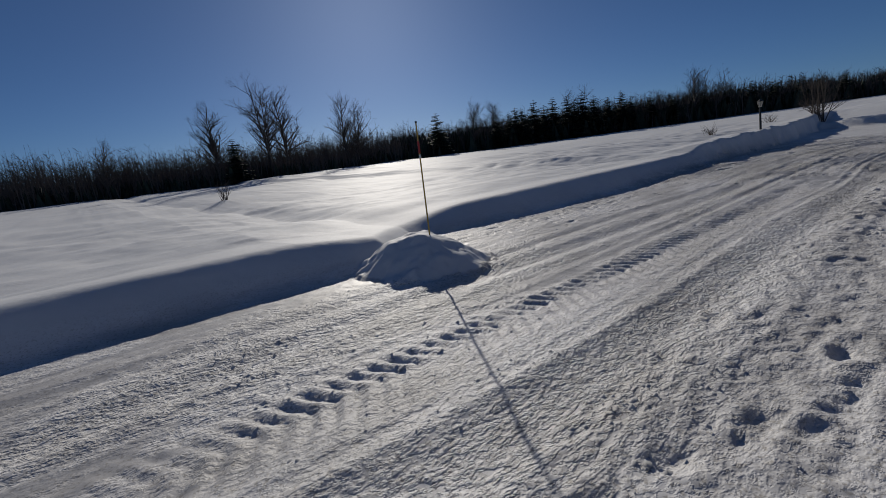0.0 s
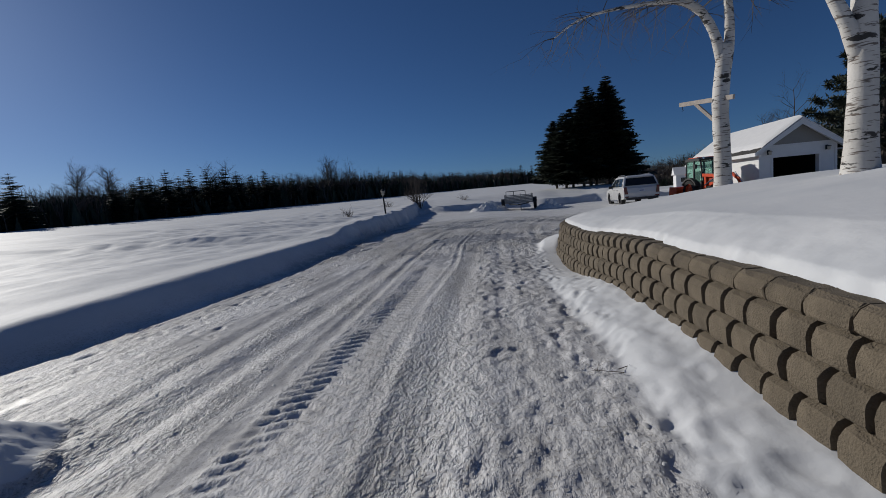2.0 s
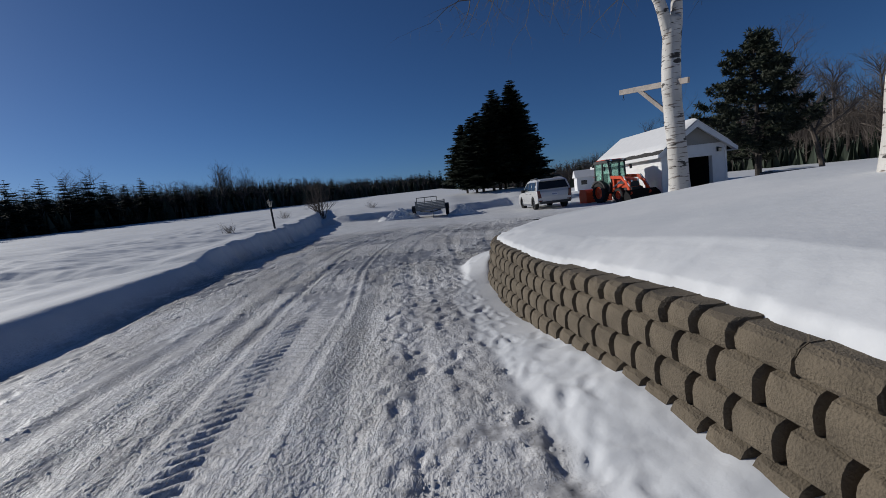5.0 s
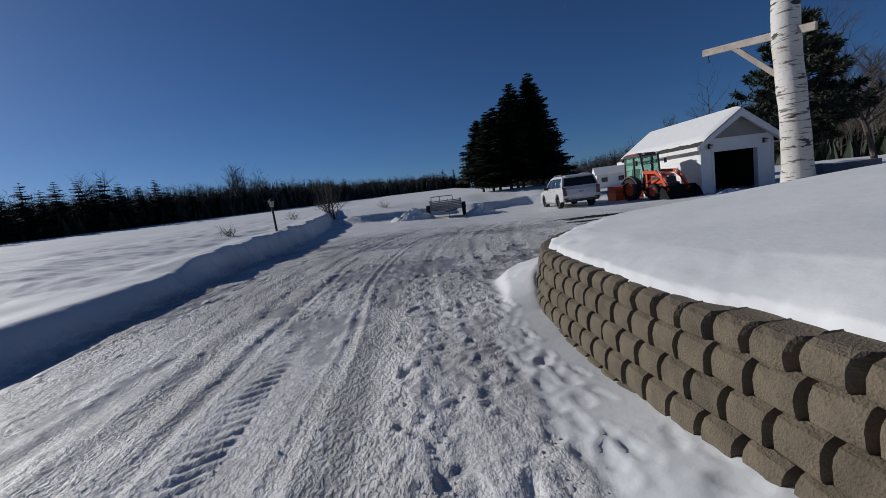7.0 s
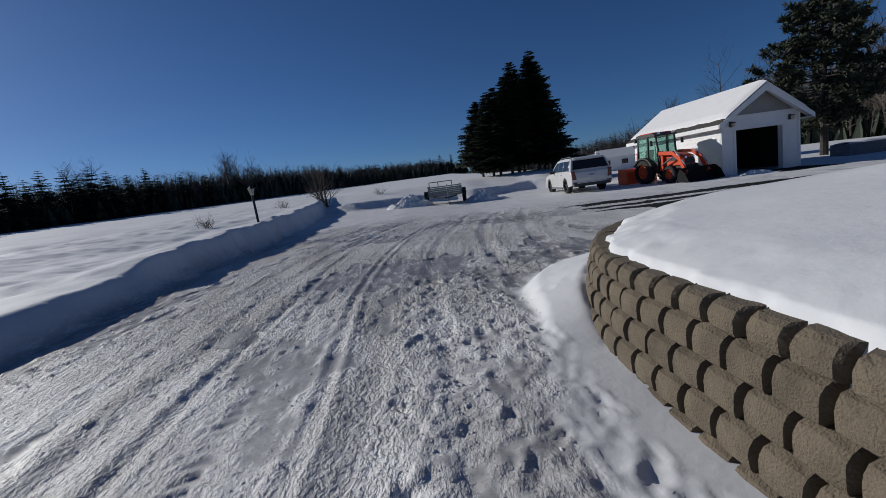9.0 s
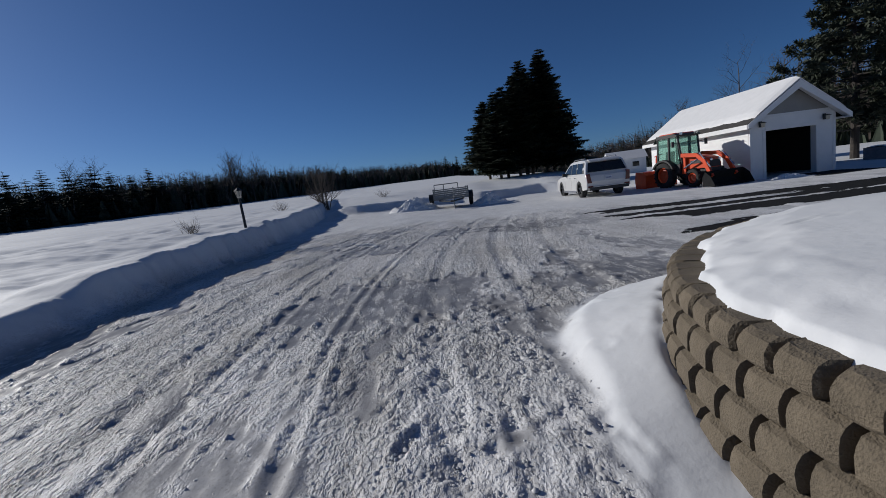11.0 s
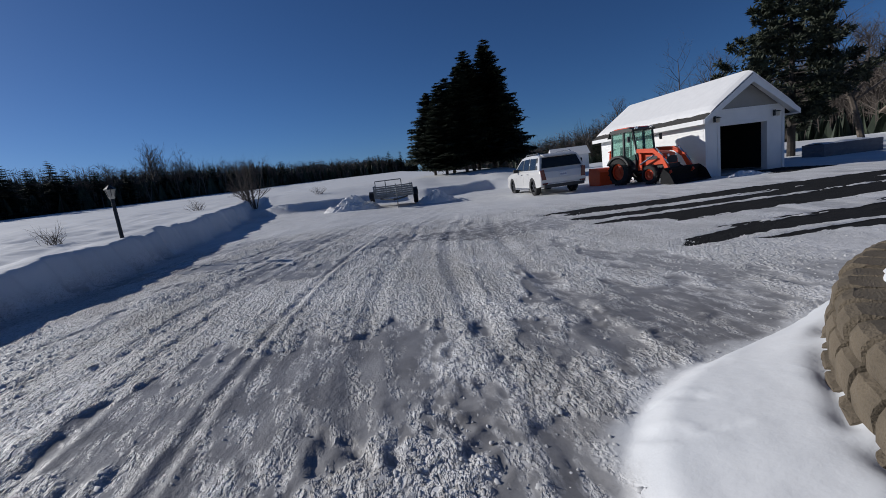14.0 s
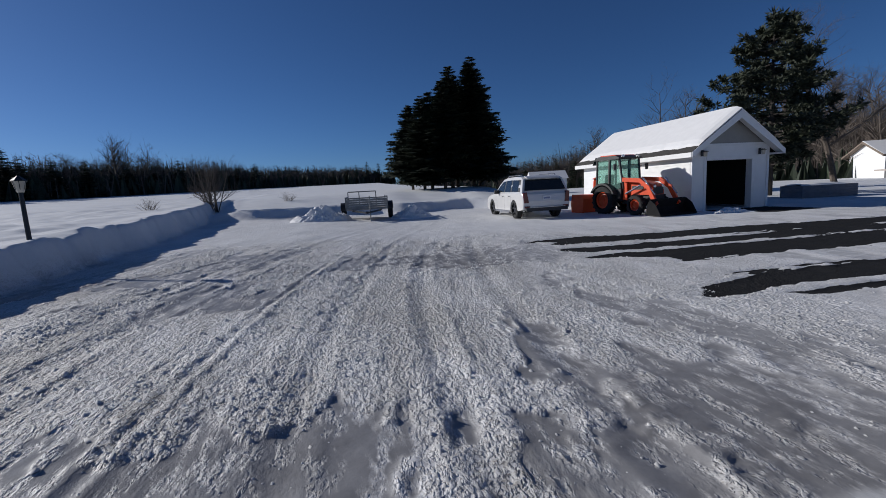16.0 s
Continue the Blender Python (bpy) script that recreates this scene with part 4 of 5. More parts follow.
def wheel(parent, x, y, r, wdt, rim_mat, rim_label, spokes=5, hub=0.6, tread=0):
    s = 1 if x > 0 else -1
    g = Geo()
    prof = [(-wdt / 2, r * 0.66), (-wdt / 2, r * 0.9), (-wdt * 0.38, r), (wdt * 0.38, r), (wdt / 2, r * 0.9), (wdt / 2, r * 0.66)]
    n = 32
    for i in range(n):
        a, b = 2 * math.pi * i / n, 2 * math.pi * (i + 1) / n
        for (p, q), (u, v) in zip(prof, prof[1:]):
            g.face(((p, q * math.cos(a), q * math.sin(a)), (u, v * math.cos(a), v * math.sin(a)), (u, v * math.cos(b), v * math.sin(b)), (p, q * math.cos(b), q * math.sin(b))))
    for i in range(tread):
        a = 2 * math.pi * i / tread
        for e in (-1, 1):
            m = Matrix.Rotation(a + e * 0.06, 3, "X") @ Matrix.Rotation(e * 0.6, 3, "Z")
            c = Matrix.Rotation(a + e * 0.06, 3, "X") @ Vector((e * wdt * 0.24, 0, r + 0.012))
            g.box(c, (wdt * 0.48, 0.05, 0.04), m=m)
    w = part("wheel", g, M_TYRE, parent, smooth=False, m=pose(x, y, r))
    g = Geo()
    rr = r * hub + 0.06 * r
    ox = s * wdt * 0.30
    g.tube([(ox - s * wdt * 0.5, 0, 0), (ox, 0, 0)], [rr * 0.3, rr * 0.3], 12)
    ring = 24
    for i in range(ring):
        a, b = 2 * math.pi * i / ring, 2 * math.pi * (i + 1) / ring
        for (p, q), (u, v) in (((ox, rr * 0.86), (ox + s * 0.02, rr * 1.05)), ((ox, rr * 0.86), (-ox, rr * 0.86))):
            g.face(((p, q * math.cos(a), q * math.sin(a)), (u, v * math.cos(a), v * math.sin(a)), (u, v * math.cos(b), v * math.sin(b)), (p, q * math.cos(b), q * math.sin(b))))
    if spokes:
        for i in range(spokes):
            a = 2 * math.pi * i / spokes
            m = Matrix.Rotation(a, 3, "X")
            g.box(m @ Vector((ox, 0, rr * 0.5)), (0.03, rr * 0.26, rr * 0.9), m=m)
    else:
        g.tube([(ox - s * 0.05, 0, 0), (ox - s * 0.02, 0, 0)], [rr * 0.9, rr * 0.55], 20)
    part("rim", g, rim_mat, w, rim_label)
    return w


def arch(cy, cz, r, n=9):
    return [(cy + r * math.cos(math.pi - math.pi * i / n), cz + r * math.sin(math.pi - math.pi * i / n)) for i in range(n + 1)]


def suv(x, y, rz):
    c = thing("car", "white sport utility car with dark windows parked on snow", "car", pose(x, y, height(x, y) + 0.005, 0, 0, rz))
    hw, belt, roof = 0.975, 1.06, 1.70

    def half(z):
        t = min(1, max(0, (z - belt) / (roof - belt)))
        return hw - 0.015 - 0.17 * t ** 1.2

    low = [(0.06, 0.40), (0.02, 0.52), (0.0, 0.72), (0.05, 0.98), (0.12, belt), (3.50, belt + 0.01), (4.20, 1.01), (4.66, 0.93), (4.86, 0.82), (4.95, 0.62), (4.94, 0.38), (4.80, 0.27), (4.50, 0.27)]
    low += list(reversed(arch(4.06, 0.37, 0.42)))
    low += [(3.5, 0.27), (1.6, 0.27)] + list(reversed(arch(1.10, 0.37, 0.42))) + [(0.55, 0.34)]
    g = Geo()
    rings = []
    for xx, ins in ((-hw, 0.05), (-hw + 0.02, 0.015), (-hw + 0.07, 0.0), (hw - 0.07, 0.0), (hw - 0.02, 0.015), (hw, 0.05)):
        ring = []
        for a, b in low:
            top = b > 0.85
            b2 = b - ins * 0.8 if top else (b + ins * 0.2 if b < 0.3 else b)
            a2 = a + ins if a < 0.3 else (a - ins * 2.2 if a > 4.6 else a)
            ring.append(len(g.v))
            g.v.append((xx, a2, b2))
        rings.append(ring)
    n = len(low)
    for r, s in zip(rings, rings[1:]):
        for i in range(n):
            j = (i + 1) % n
            g.f.append((r[i], r[j], s[j], s[i]))
            g.k.append(0)
    g.f.append(tuple(reversed(rings[0])))
    g.f.append(tuple(rings[-1]))
    g.k.extend((0, 0))
    part("body", g, M_CARPAINT, c)
    # cabin
    side = [(0.13, belt - 0.02), (0.22, 1.30), (0.36, 1.58), (0.62, 1.68), (1.3, 1.71), (2.2, 1.70), (2.65, 1.64), (3.05, 1.42), (3.58, belt - 0.02)]
    g = Geo()
    rings = []
    for s, k in ((-1, 1.0), (-1, 0.93), (0, 0), (1, 0.93), (1, 1.0)):
        ring = []
        for a, b in side:
            w = half(b) * (k if s else 0)
            bump = 0.0 if k == 1.0 else (0.012 if s else 0.025)
            ring.append(len(g.v))
            g.v.append((s * w, a, b + (bump if b > 1.5 else 0)))
        rings.append(ring)
    n = len(side)
    for r, s in zip(rings, rings[1:]):
        for i in range(n - 1):
            g.f.append((r[i], r[i + 1], s[i + 1], s[i]))
            g.k.append(0)
    for r in (rings[0], rings[-1]):
        g.f.append(tuple(r))
        g.k.append(0)
    part("cabin", g, M_CARPAINT, c)
    # side glass
    for s in (-1, 1):
        g = Geo()
        band = [(0.40, 1.10), (0.52, 1.58), (2.66, 1.565), (3.02, 1.36), (3.40, 1.10)]
        g.face([(s * (half(b) + 0.004), a, b) for a, b in band])
        g.face([(s * (half(b) + 0.001), a, b) for a, b in reversed(band)])
        part("window_surround", g, M_PLASTIC, c)
        for pts in ([(0.62, 1.12), (0.66, 1.55), (1.42, 1.59), (1.36, 1.12)], [(1.50, 1.12), (1.52, 1.59), (2.20, 1.58), (2.22, 1.12)], [(2.32, 1.12), (2.30, 1.57), (2.62, 1.53), (2.95, 1.36), (3.28, 1.12)]):
            g = Geo()
            g.face([(s * (half(b) + 0.008), a, b) for a, b in pts])
            g.face([(s * (half(b) + 0.002), a, b) for a, b in reversed(pts)])
            part("window", g, M_GLASS, c, "dark tinted window")
        g = Geo()
        g.box((s * (hw + 0.10), 3.02, 1.12), (0.20, 0.12, 0.16))
        part("mirror", g, M_PLASTIC, c, "black wing mirror")
        for hy in (1.62, 2.42):
            g = Geo()
            g.box((s * (hw + 0.008), hy, 0.93), (0.03, 0.19, 0.03))
            part("door_handle", g, M_CHROME, c)
        for dy in (1.46, 2.27, 3.32):
            g = Geo()
            g.box((s * (hw - 0.001), dy, 0.66), (0.004, 0.008, 0.62))
            part("door_seam", g, M_PLASTIC, c)
        g = Geo()
        g.box((s * (hw - 0.015), 2.58, 0.29), (0.06, 1.95, 0.10))
        part("sill", g, M_CHROME, c, "bright sill strip")
        g = Geo()
        g.tube([(s * 0.70, 0.7, 1.70), (s * 0.70, 0.8, 1.775), (s * 0.70, 2.3, 1.775), (s * 0.70, 2.45, 1.69)], [0.02] * 4, 6)
        part("roof_rail", g, M_CHROME, c)
        g = Geo()
        g.prism([(s * 0.74, 0.66), (s * 0.93, 0.66), (s * 0.955, 1.06), (s * 0.82, 1.08)], -0.015, 0.16, axis="y")
        part("tail_light", g, M_TAIL, c, "dark red upright tail lamp")
        g = Geo()
        g.box((s * 0.80, 0.02, 0.50), (0.22, 0.06, 0.07))
        part("reflector", g, M_TAIL, c)
        for wy in (1.10, 4.06):
            wheel(c, s * (hw - 0.14), wy, 0.395, 0.25, M_RIM, "dark alloy rim", 5, 0.66)
    g = Geo()
    g.face([(-0.86, 0.125, 1.14), (0.86, 0.125, 1.14), (0.74, 0.325, 1.565), (-0.74, 0.325, 1.565)])
    g.face([(-0.86, 0.14, 1.14), (-0.74, 0.34, 1.565), (0.74, 0.34, 1.565), (0.86, 0.14, 1.14)])
    part("rear_window", g, M_GLASS, c, "dark tinted rear window")
    g = Geo()
    g.prism([(0.24, 1.60), (0.34, 1.66), (0.62, 1.725), (0.62, 1.69)], -0.68, 0.68, axis="x")
    part("spoiler", g, M_CARPAINT, c)
    g = Geo()
    g.box((0, -0.005, 0.40), (1.72, 0.10, 0.14))
    part("rear_bumper_guard", g, M_PLASTIC, c)
    g = Geo()
    g.box((0, -0.02, 0.47), (1.5, 0.05, 0.025))
    part("bumper_strip", g, M_CHROME, c)
    g = Geo()
    g.box((0.0, -0.004, 0.84), (0.32, 0.02, 0.16))
    pl = part("number_plate", g, M_PLATE, c)
    g = Geo()
    for i in range(6):
        g.box((-0.11 + 0.044 * i, -0.016, 0.835), (0.028, 0.004, 0.07))
    part("plate_marks", g, M_INK, pl)
    g = Geo()
    g.face([(-0.70, 3.56, 1.09), (0.70, 3.56, 1.09), (0.62, 2.70, 1.64), (-0.62, 2.70, 1.64)])
    part("windscreen", g, M_GLASS, c)
    return c


# ---- tractor ----
M_ORANGE = material("orange_paint", (0.72, 0.075, 0.015), 0.4, var=0.06, scale=4, coat=0.2)
M_CABGLASS = material("green_tinted_glass", (0.30, 0.55, 0.46), 0.08, var=0.0)
M_CABGLASS.node_tree.nodes["Principled BSDF"].inputs["Transmission Weight"].default_value = 0.75
M_CABGLASS.node_tree.nodes["Principled BSDF"].inputs["IOR"].default_value = 1.05
M_BUCKET = material("black_bucket_steel", (0.014, 0.014, 0.015), 0.85, var=0.15, spec=0.2)


def tractor(x, y, rz):
    t = thing("tractor", "orange compact cab tractor with front loader and rear snow blower", "tractor", pose(x, y, height(x, y) + 0.005, 0, 0, rz))
    for s in (-1, 1):
        wheel(t, s * 0.62, 0.0, 0.56, 0.36, M_ORANGE, "orange steel rim", 0, 0.52, 18)
        wheel(t, s * 0.60, 1.62, 0.37, 0.26, M_ORANGE, "orange steel rim", 0, 0.50, 14)
        g = Geo()
        ring = [(0.70 * math.cos(a), 0.60 + 0.66 * math.sin(a)) for a in [math.radians(18 + 17 * i) for i in range(9)]]
        ring += [(0.62 * math.cos(a), 0.60 + 0.58 * math.sin(a)) for a in [math.radians(154 - 17 * i) for i in range(9)]]
        g.prism(ring, s * 0.42, s * 0.80)
        part("fender", g, M_PLASTIC, t)
        g = Geo()
        for a, b, wd in (((s * 0.58, -0.50, 0.95), (s * 0.55, -0.46, 2.20), 0.05), ((s * 0.58, 0.22, 0.80), (s * 0.56, 0.24, 2.20), 0.06), ((s * 0.46, 0.86, 1.0), (s * 0.52, 0.70, 2.20), 0.045), ((s * 0.58, -0.50, 0.97), (s * 0.58, 0.22, 0.80), 0.03), ((s * 0.58, 0.22, 0.78), (s * 0.46, 0.86, 0.98), 0.03)):
            g.tube([a, b], [wd, wd], 6)
        part("cab_pillar", g, M_BLACK, t)
        for pts in ([(-0.46, 1.02), (-0.43, 2.16), (0.20, 2.16), (0.19, 0.86)], [(0.27, 0.86), (0.28, 2.16), (0.66, 2.16), (0.80, 1.04)]):
            g = Geo()
            g.face([(s * (0.575 - 0.05 * max(0, a - 0.3)), a, b) for a, b in pts])
            part("side_window", g, M_CABGLASS, t, "green tinted cab window")
        g = Geo()
        tower = [(0.82, 0.55), (1.02, 0.55), (1.02, 1.35), (0.88, 1.42)]
        g.prism(tower, s * 0.40, s * 0.46)
        part("loader_tower", g, M_ORANGE, t)
        g = Geo()
        pts = [Vector((s * 0.52, 0.92, 1.36)), Vector((s * 0.54, 1.75, 1.30)), Vector((s * 0.56, 2.15, 1.02)), Vector((s * 0.58, 2.50, 0.40))]
        for a, b in zip(pts, pts[1:]):
            d = b - a
            g.box((a + b) / 2, (0.09, d.length + 0.06, 0.16), m=d.to_track_quat("Y", "Z").to_matrix())
        part("loader_arm", g, M_ORANGE, t)
        g = Geo()
        g.tube([(s * 0.52, 1.02, 0.80), (s * 0.54, 1.75, 1.12)], [0.035, 0.03], 8)
        g.tube([(s * 0.56, 1.9, 1.38), (s * 0.57, 2.45, 0.75)], [0.032, 0.028], 8)
        part("hydraulic_cylinder", g, M_CHROME, t)
        g = Geo()
        g.tube([(s * 0.56, 0.72, 1.9), (s * 0.82, 0.80, 1.92)], [0.012, 0.012], 6)
        g.box((s * 0.86, 0.80, 1.86), (0.12, 0.05, 0.24))
        part("mirror", g, M_PLASTIC, t)
        g = Geo()
        g.tube([(s * 0.40, 0.72, 2.30), (s * 0.40, 0.80, 2.30)], [0.05, 0.06], 10)
        part("work_light", g, M_CHROME, t)
    g = Geo()
    g.prism([(-0.54, 2.18), (0.78, 2.18), (0.80, 2.25), (0.60, 2.33), (-0.40, 2.34), (-0.56, 2.27)], -0.62, 0.62, inset=0.03)
    part("cab_roof", g, M_BLACK, t)
    g = Geo()
    g.prism([(-0.40, 2.341), (0.55, 2.336), (0.45, 2.375), (-0.32, 2.38)], -0.54, 0.54, inset=0.02)
    part("roof_panel", g, M_ORANGE, t, "orange roof panel")
    g = Geo()
    g.face([(-0.52, 0.72, 2.16), (0.52, 0.72, 2.16), (0.46, 0.86, 1.02), (-0.46, 0.86, 1.02)])
    part("windscreen", g, M_CABGLASS, t)
    g = Geo()
    g.face([(-0.54, -0.48, 2.16), (0.54, -0.48, 2.16), (0.56, -0.50, 1.0), (-0.56, -0.50, 1.0)])
    part("rear_window", g, M_CABGLASS, t)
    for s in (-1, 1):
        g = Geo()
        g.prism([(0.22, 0.52), (0.80, 0.62), (0.82, 1.02), (0.24, 0.86)], s * 0.50, s * 0.57)
        part("door_panel", g, M_PLASTIC, t, "black lower cab door panel")
    g = Geo()
    g.box((0, 0.10, 0.72), (0.84, 1.30, 0.42))
    part("cab_floor", g, M_PLASTIC, t)
    g = Geo()
    g.box((0, -0.10, 1.02), (0.46, 0.44, 0.12))
    g.box((0, -0.32, 1.32), (0.44, 0.10, 0.56), m=Matrix.Rotation(-0.15, 3, "X"))
    part("seat", g, M_PLASTIC, t)
    g = Geo()
    g.tube([(0, 0.62, 0.95), (0, 0.50, 1.28)], [0.03, 0.03], 8)
    ring = [(0.19 * math.cos(a), 0.49 - 0.06 * math.sin(a), 1.30 + 0.17 * math.sin(a)) for a in [2 * math.pi * i / 16 for i in range(17)]]
    g.tube(ring, [0.014] * 17, 6)
    part("steering_wheel", g, M_PLASTIC, t)
    g = Geo()
    rings = []
    for yy, zt, hw in ((0.82, 1.36, 0.33), (1.2, 1.34, 0.34), (1.7, 1.27, 0.34), (2.02, 1.17, 0.32), (2.10, 1.05, 0.30)):
        ring = [(-hw, yy, 0.74), (-hw, yy, zt - 0.16), (-hw * 0.8, yy, zt - 0.03), (0, yy, zt), (hw * 0.8, yy, zt - 0.03), (hw, yy, zt - 0.16), (hw, yy, 0.74)]
        rings.append(ring)
    for a, b in zip(rings, rings[1:]):
        for i in range(6):
            g.face((a[i], a[i + 1], b[i + 1], b[i]))
    g.face(rings[0])
    g.face(list(reversed(rings[-1])))
    part("hood", g, M_ORANGE, t, "orange sloping hood")
    g = Geo()
    g.box((0, 2.105, 0.90), (0.50, 0.03, 0.28))
    part("grille", g, M_PLASTIC, t)
    for s in (-1, 1):
        g = Geo()
        g.box((s * 0.345, 1.45, 1.02), (0.012, 0.55, 0.14))
        part("hood_vent", g, M_PLASTIC, t)
        g = Geo()
        g.tube([(s * 0.20, 2.10, 1.06), (s * 0.20, 2.13, 1.06)], [0.06, 0.055], 10)
        part("headlight", g, M_CHROME, t)
    g = Geo()
    g.box((0, 1.35, 0.56), (0.50, 1.60, 0.34))
    g.tube([(-0.55, 1.62, 0.37), (0.55, 1.62, 0.37)], [0.07, 0.07], 8)
    g.tube([(-0.55, 0.0, 0.56), (0.55, 0.0, 0.56)], [0.12, 0.12], 8)
    part("chassis", g, M_PLASTIC, t)
    g = Geo()
    shell = [(2.42, 0.02), (3.02, 0.0), (3.04, 0.03), (2.50, 0.07), (2.44, 0.30), (2.56, 0.56), (2.53, 0.60), (2.38, 0.36)]
    g.prism(shell, -0.92, 0.92)
    for s in (-1, 1):
        g.prism([(2.40, 0.02), (3.02, 0.01), (2.80, 0.40), (2.55, 0.58), (2.40, 0.36)], s * 0.92, s * 0.945)
    part("bucket", g, M_BUCKET, t, "black steel loader bucket")
    g = Geo()
    blow = [(-1.05, 0.05), (-1.0, 0.62), (-1.15, 0.78), (-1.70, 0.80), (-1.72, 0.76), (-1.22, 0.70), (-1.10, 0.56), (-1.14, 0.09), (-1.75, 0.03), (-1.75, 0.0), (-1.1, 0.0)]
    g.prism(blow, -0.85, 0.85)
    for s in (-1, 1):
        g.prism([(-1.02, 0.0), (-1.02, 0.64), (-1.15, 0.80), (-1.72, 0.82), (-1.80, 0.40), (-1.76, 0.0)], s * 0.85, s * 0.875)
    bl = part("snow_blower", g, M_ORANGE, t, "orange rear snow blower housing")
    g = Geo()
    g.tube([(-0.8, -1.45, 0.32), (0.8, -1.45, 0.32)], [0.05, 0.05], 8)
    for i in range(14):
        a = i * 0.9
        g.box((-0.75 + i * 0.115, -1.45 + 0.14 * math.cos(a), 0.32 + 0.14 * math.sin(a)), (0.03, 0.18, 0.18), m=Matrix.Rotation(a, 3, "X"))
    part("auger", g, M_ORANGE, bl)
    g = Geo()
    chute = [(0.10, -1.06, 0.72), (0.10, -1.06, 1.05), (0.12, -1.02, 1.32), (0.16, -0.94, 1.46)]
    g.tube(chute, [0.14, 0.12, 0.12, 0.11], 8, cap=False)
    g.box((0.2, -0.86, 1.50), (0.26, 0.34, 0.03), m=Matrix.Rotation(0.25, 3, "X"))
    part("chute", g, M_ORANGE, bl)
    g = Geo()
    g.prism([(-0.20, 2.02), (0.20, 2.02), (0.03, 2.34), (-0.03, 2.34)], -0.72, -0.70, axis="y")
    part("slow_vehicle_sign", g, M_PLASTIC, t, "dark triangular slow vehicle sign", m=pose(0.40, 0, 0))
    return t


# ---- utility trailer ----
M_GALV = material("galvanised_steel", (0.24, 0.25, 0.25), 0.5, metal=0.6, var=0.15, scale=5)


def trailer(x, y, rz):
    t = thing("utility_trailer", "grey open utility trailer with slatted sides parked in snow", "trailer", pose(x, y, height(x, y), 0, 0, rz) @ Matrix.Diagonal((1.1, 1.1, 1.12, 1)))
    g = Geo()
    g.box((0, 1.35, 0.47), (1.74, 2.7, 0.05))
    part("bed", g, M_WOOD, t)
    for i in range(5):
        g = Geo()
        g.box((0, 0.0, 0.50 + i * 0.088), (1.74, 0.03, 0.078))
        part("front_slat", g, M_GALV, t)
        for s in (-1, 1):
            g = Geo()
            g.box((s * 0.87, 1.36, 0.50 + i * 0.088), (0.03, 2.66, 0.078))
            part("side_slat", g, M_GALV, t)
    g = Geo()
    for a, b in (((-0.87, 0, 0.44), (-0.87, 0, 1.0)), ((0.87, 0, 0.44), (0.87, 0, 1.0)), ((-0.87, 0, 0.94), (0.87, 0, 0.94)), ((-0.87, 2.7, 0.44), (-0.87, 2.7, 1.22)), ((0.87, 2.7, 0.44), (0.87, 2.7, 1.0)), ((-0.87, 2.7, 1.22), (0.45, 2.7, 1.22)), ((-0.35, 2.7, 0.5), (-0.35, 2.7, 1.22)), ((0.45, 2.7, 0.5), (0.45, 2.7, 1.22)), ((-0.87, 2.7, 0.85), (0.87, 2.7, 0.85)), ((-0.87, 0, 0.96), (-0.87, 2.7, 1.0)), ((0.87, 0, 0.96), (0.87, 2.7, 1.0))):
        g.tube([a, b], [0.025, 0.025], 6)
    part("rail_frame", g, M_GALV, t)
    for s in (-1, 1):
        wheel(t, s * 1.04, 1.45, 0.33, 0.20, M_GALV, "grey steel rim", 5, 0.55)
        g = Geo()
        ring = [(1.45 + 0.42 * math.cos(a), 0.36 + 0.40 * math.sin(a)) for a in [math.radians(10 + 20 * i) for i in range(9)]]
        ring += [(1.45 + 0.39 * math.cos(a), 0.36 + 0.37 * math.sin(a)) for a in [math.radians(170 - 20 * i) for i in range(9)]]
        g.prism(ring, s * 0.92, s * 1.16)
        part("fender", g, M_BLACK, t)
    g = Geo()
    g.tube([(-0.6, 0, 0.42), (0, -1.1, 0.36)], [0.035, 0.035], 6)
    g.tube([(0.6, 0, 0.42), (0, -1.1, 0.36)], [0.035, 0.035], 6)
    g.box((0, -1.18, 0.38), (0.10, 0.25, 0.08))
    part("tongue", g, M_BLACK, t)
    g = Geo()
    g.tube([(0.12, -0.85, 0.0), (0.12, -0.85, 1.02)], [0.022, 0.022], 8)
    part("jack", g, M_GALV, t)
    return t


# ---- small things outdoors ----
M_ORANGEPOLE = material("fibreglass_yellow", (0.45, 0.30, 0.05), 0.5, var=0.1)
M_REDTAPE = material("red_tape", (0.40, 0.03, 0.03), 0.5, var=0.05)
M_LANTERN = material("frosted_lantern_glass", (0.62, 0.56, 0.45), 0.35, var=0.08)
M_TARP = material("blue_grey_boards", (0.16, 0.17, 0.19), 0.8, var=0.12, scale=4)
M_ROOFTILE = material("brown_roof", (0.22, 0.17, 0.13), 0.85, var=0.12, scale=6)


def marker_pole():
    x, y = -3.45, 3.6
    z = height(x, y)
    t = thing("marker_pole", "thin yellow driveway marker pole with red reflective bands", "marker pole", pose(x, y, z - 0.05))
    top = Vector((0.015, -0.01, 1.22))
    g = Geo()
    g.tube([(0, 0, 0), top], [0.0085, 0.007], 8)
    part("rod", g, M_ORANGEPOLE, t)
    for a, b, m, lab in ((0.985, 1.0, M_BLACK, "black tip"), (0.70, 0.73, M_PLATE, "white reflective band"), (0.74, 0.84, M_REDTAPE, "red band")):
        g = Geo()
        g.tube([top * a, top * b], [0.0105, 0.0105], 8)
        part("band", g, m, t, lab)


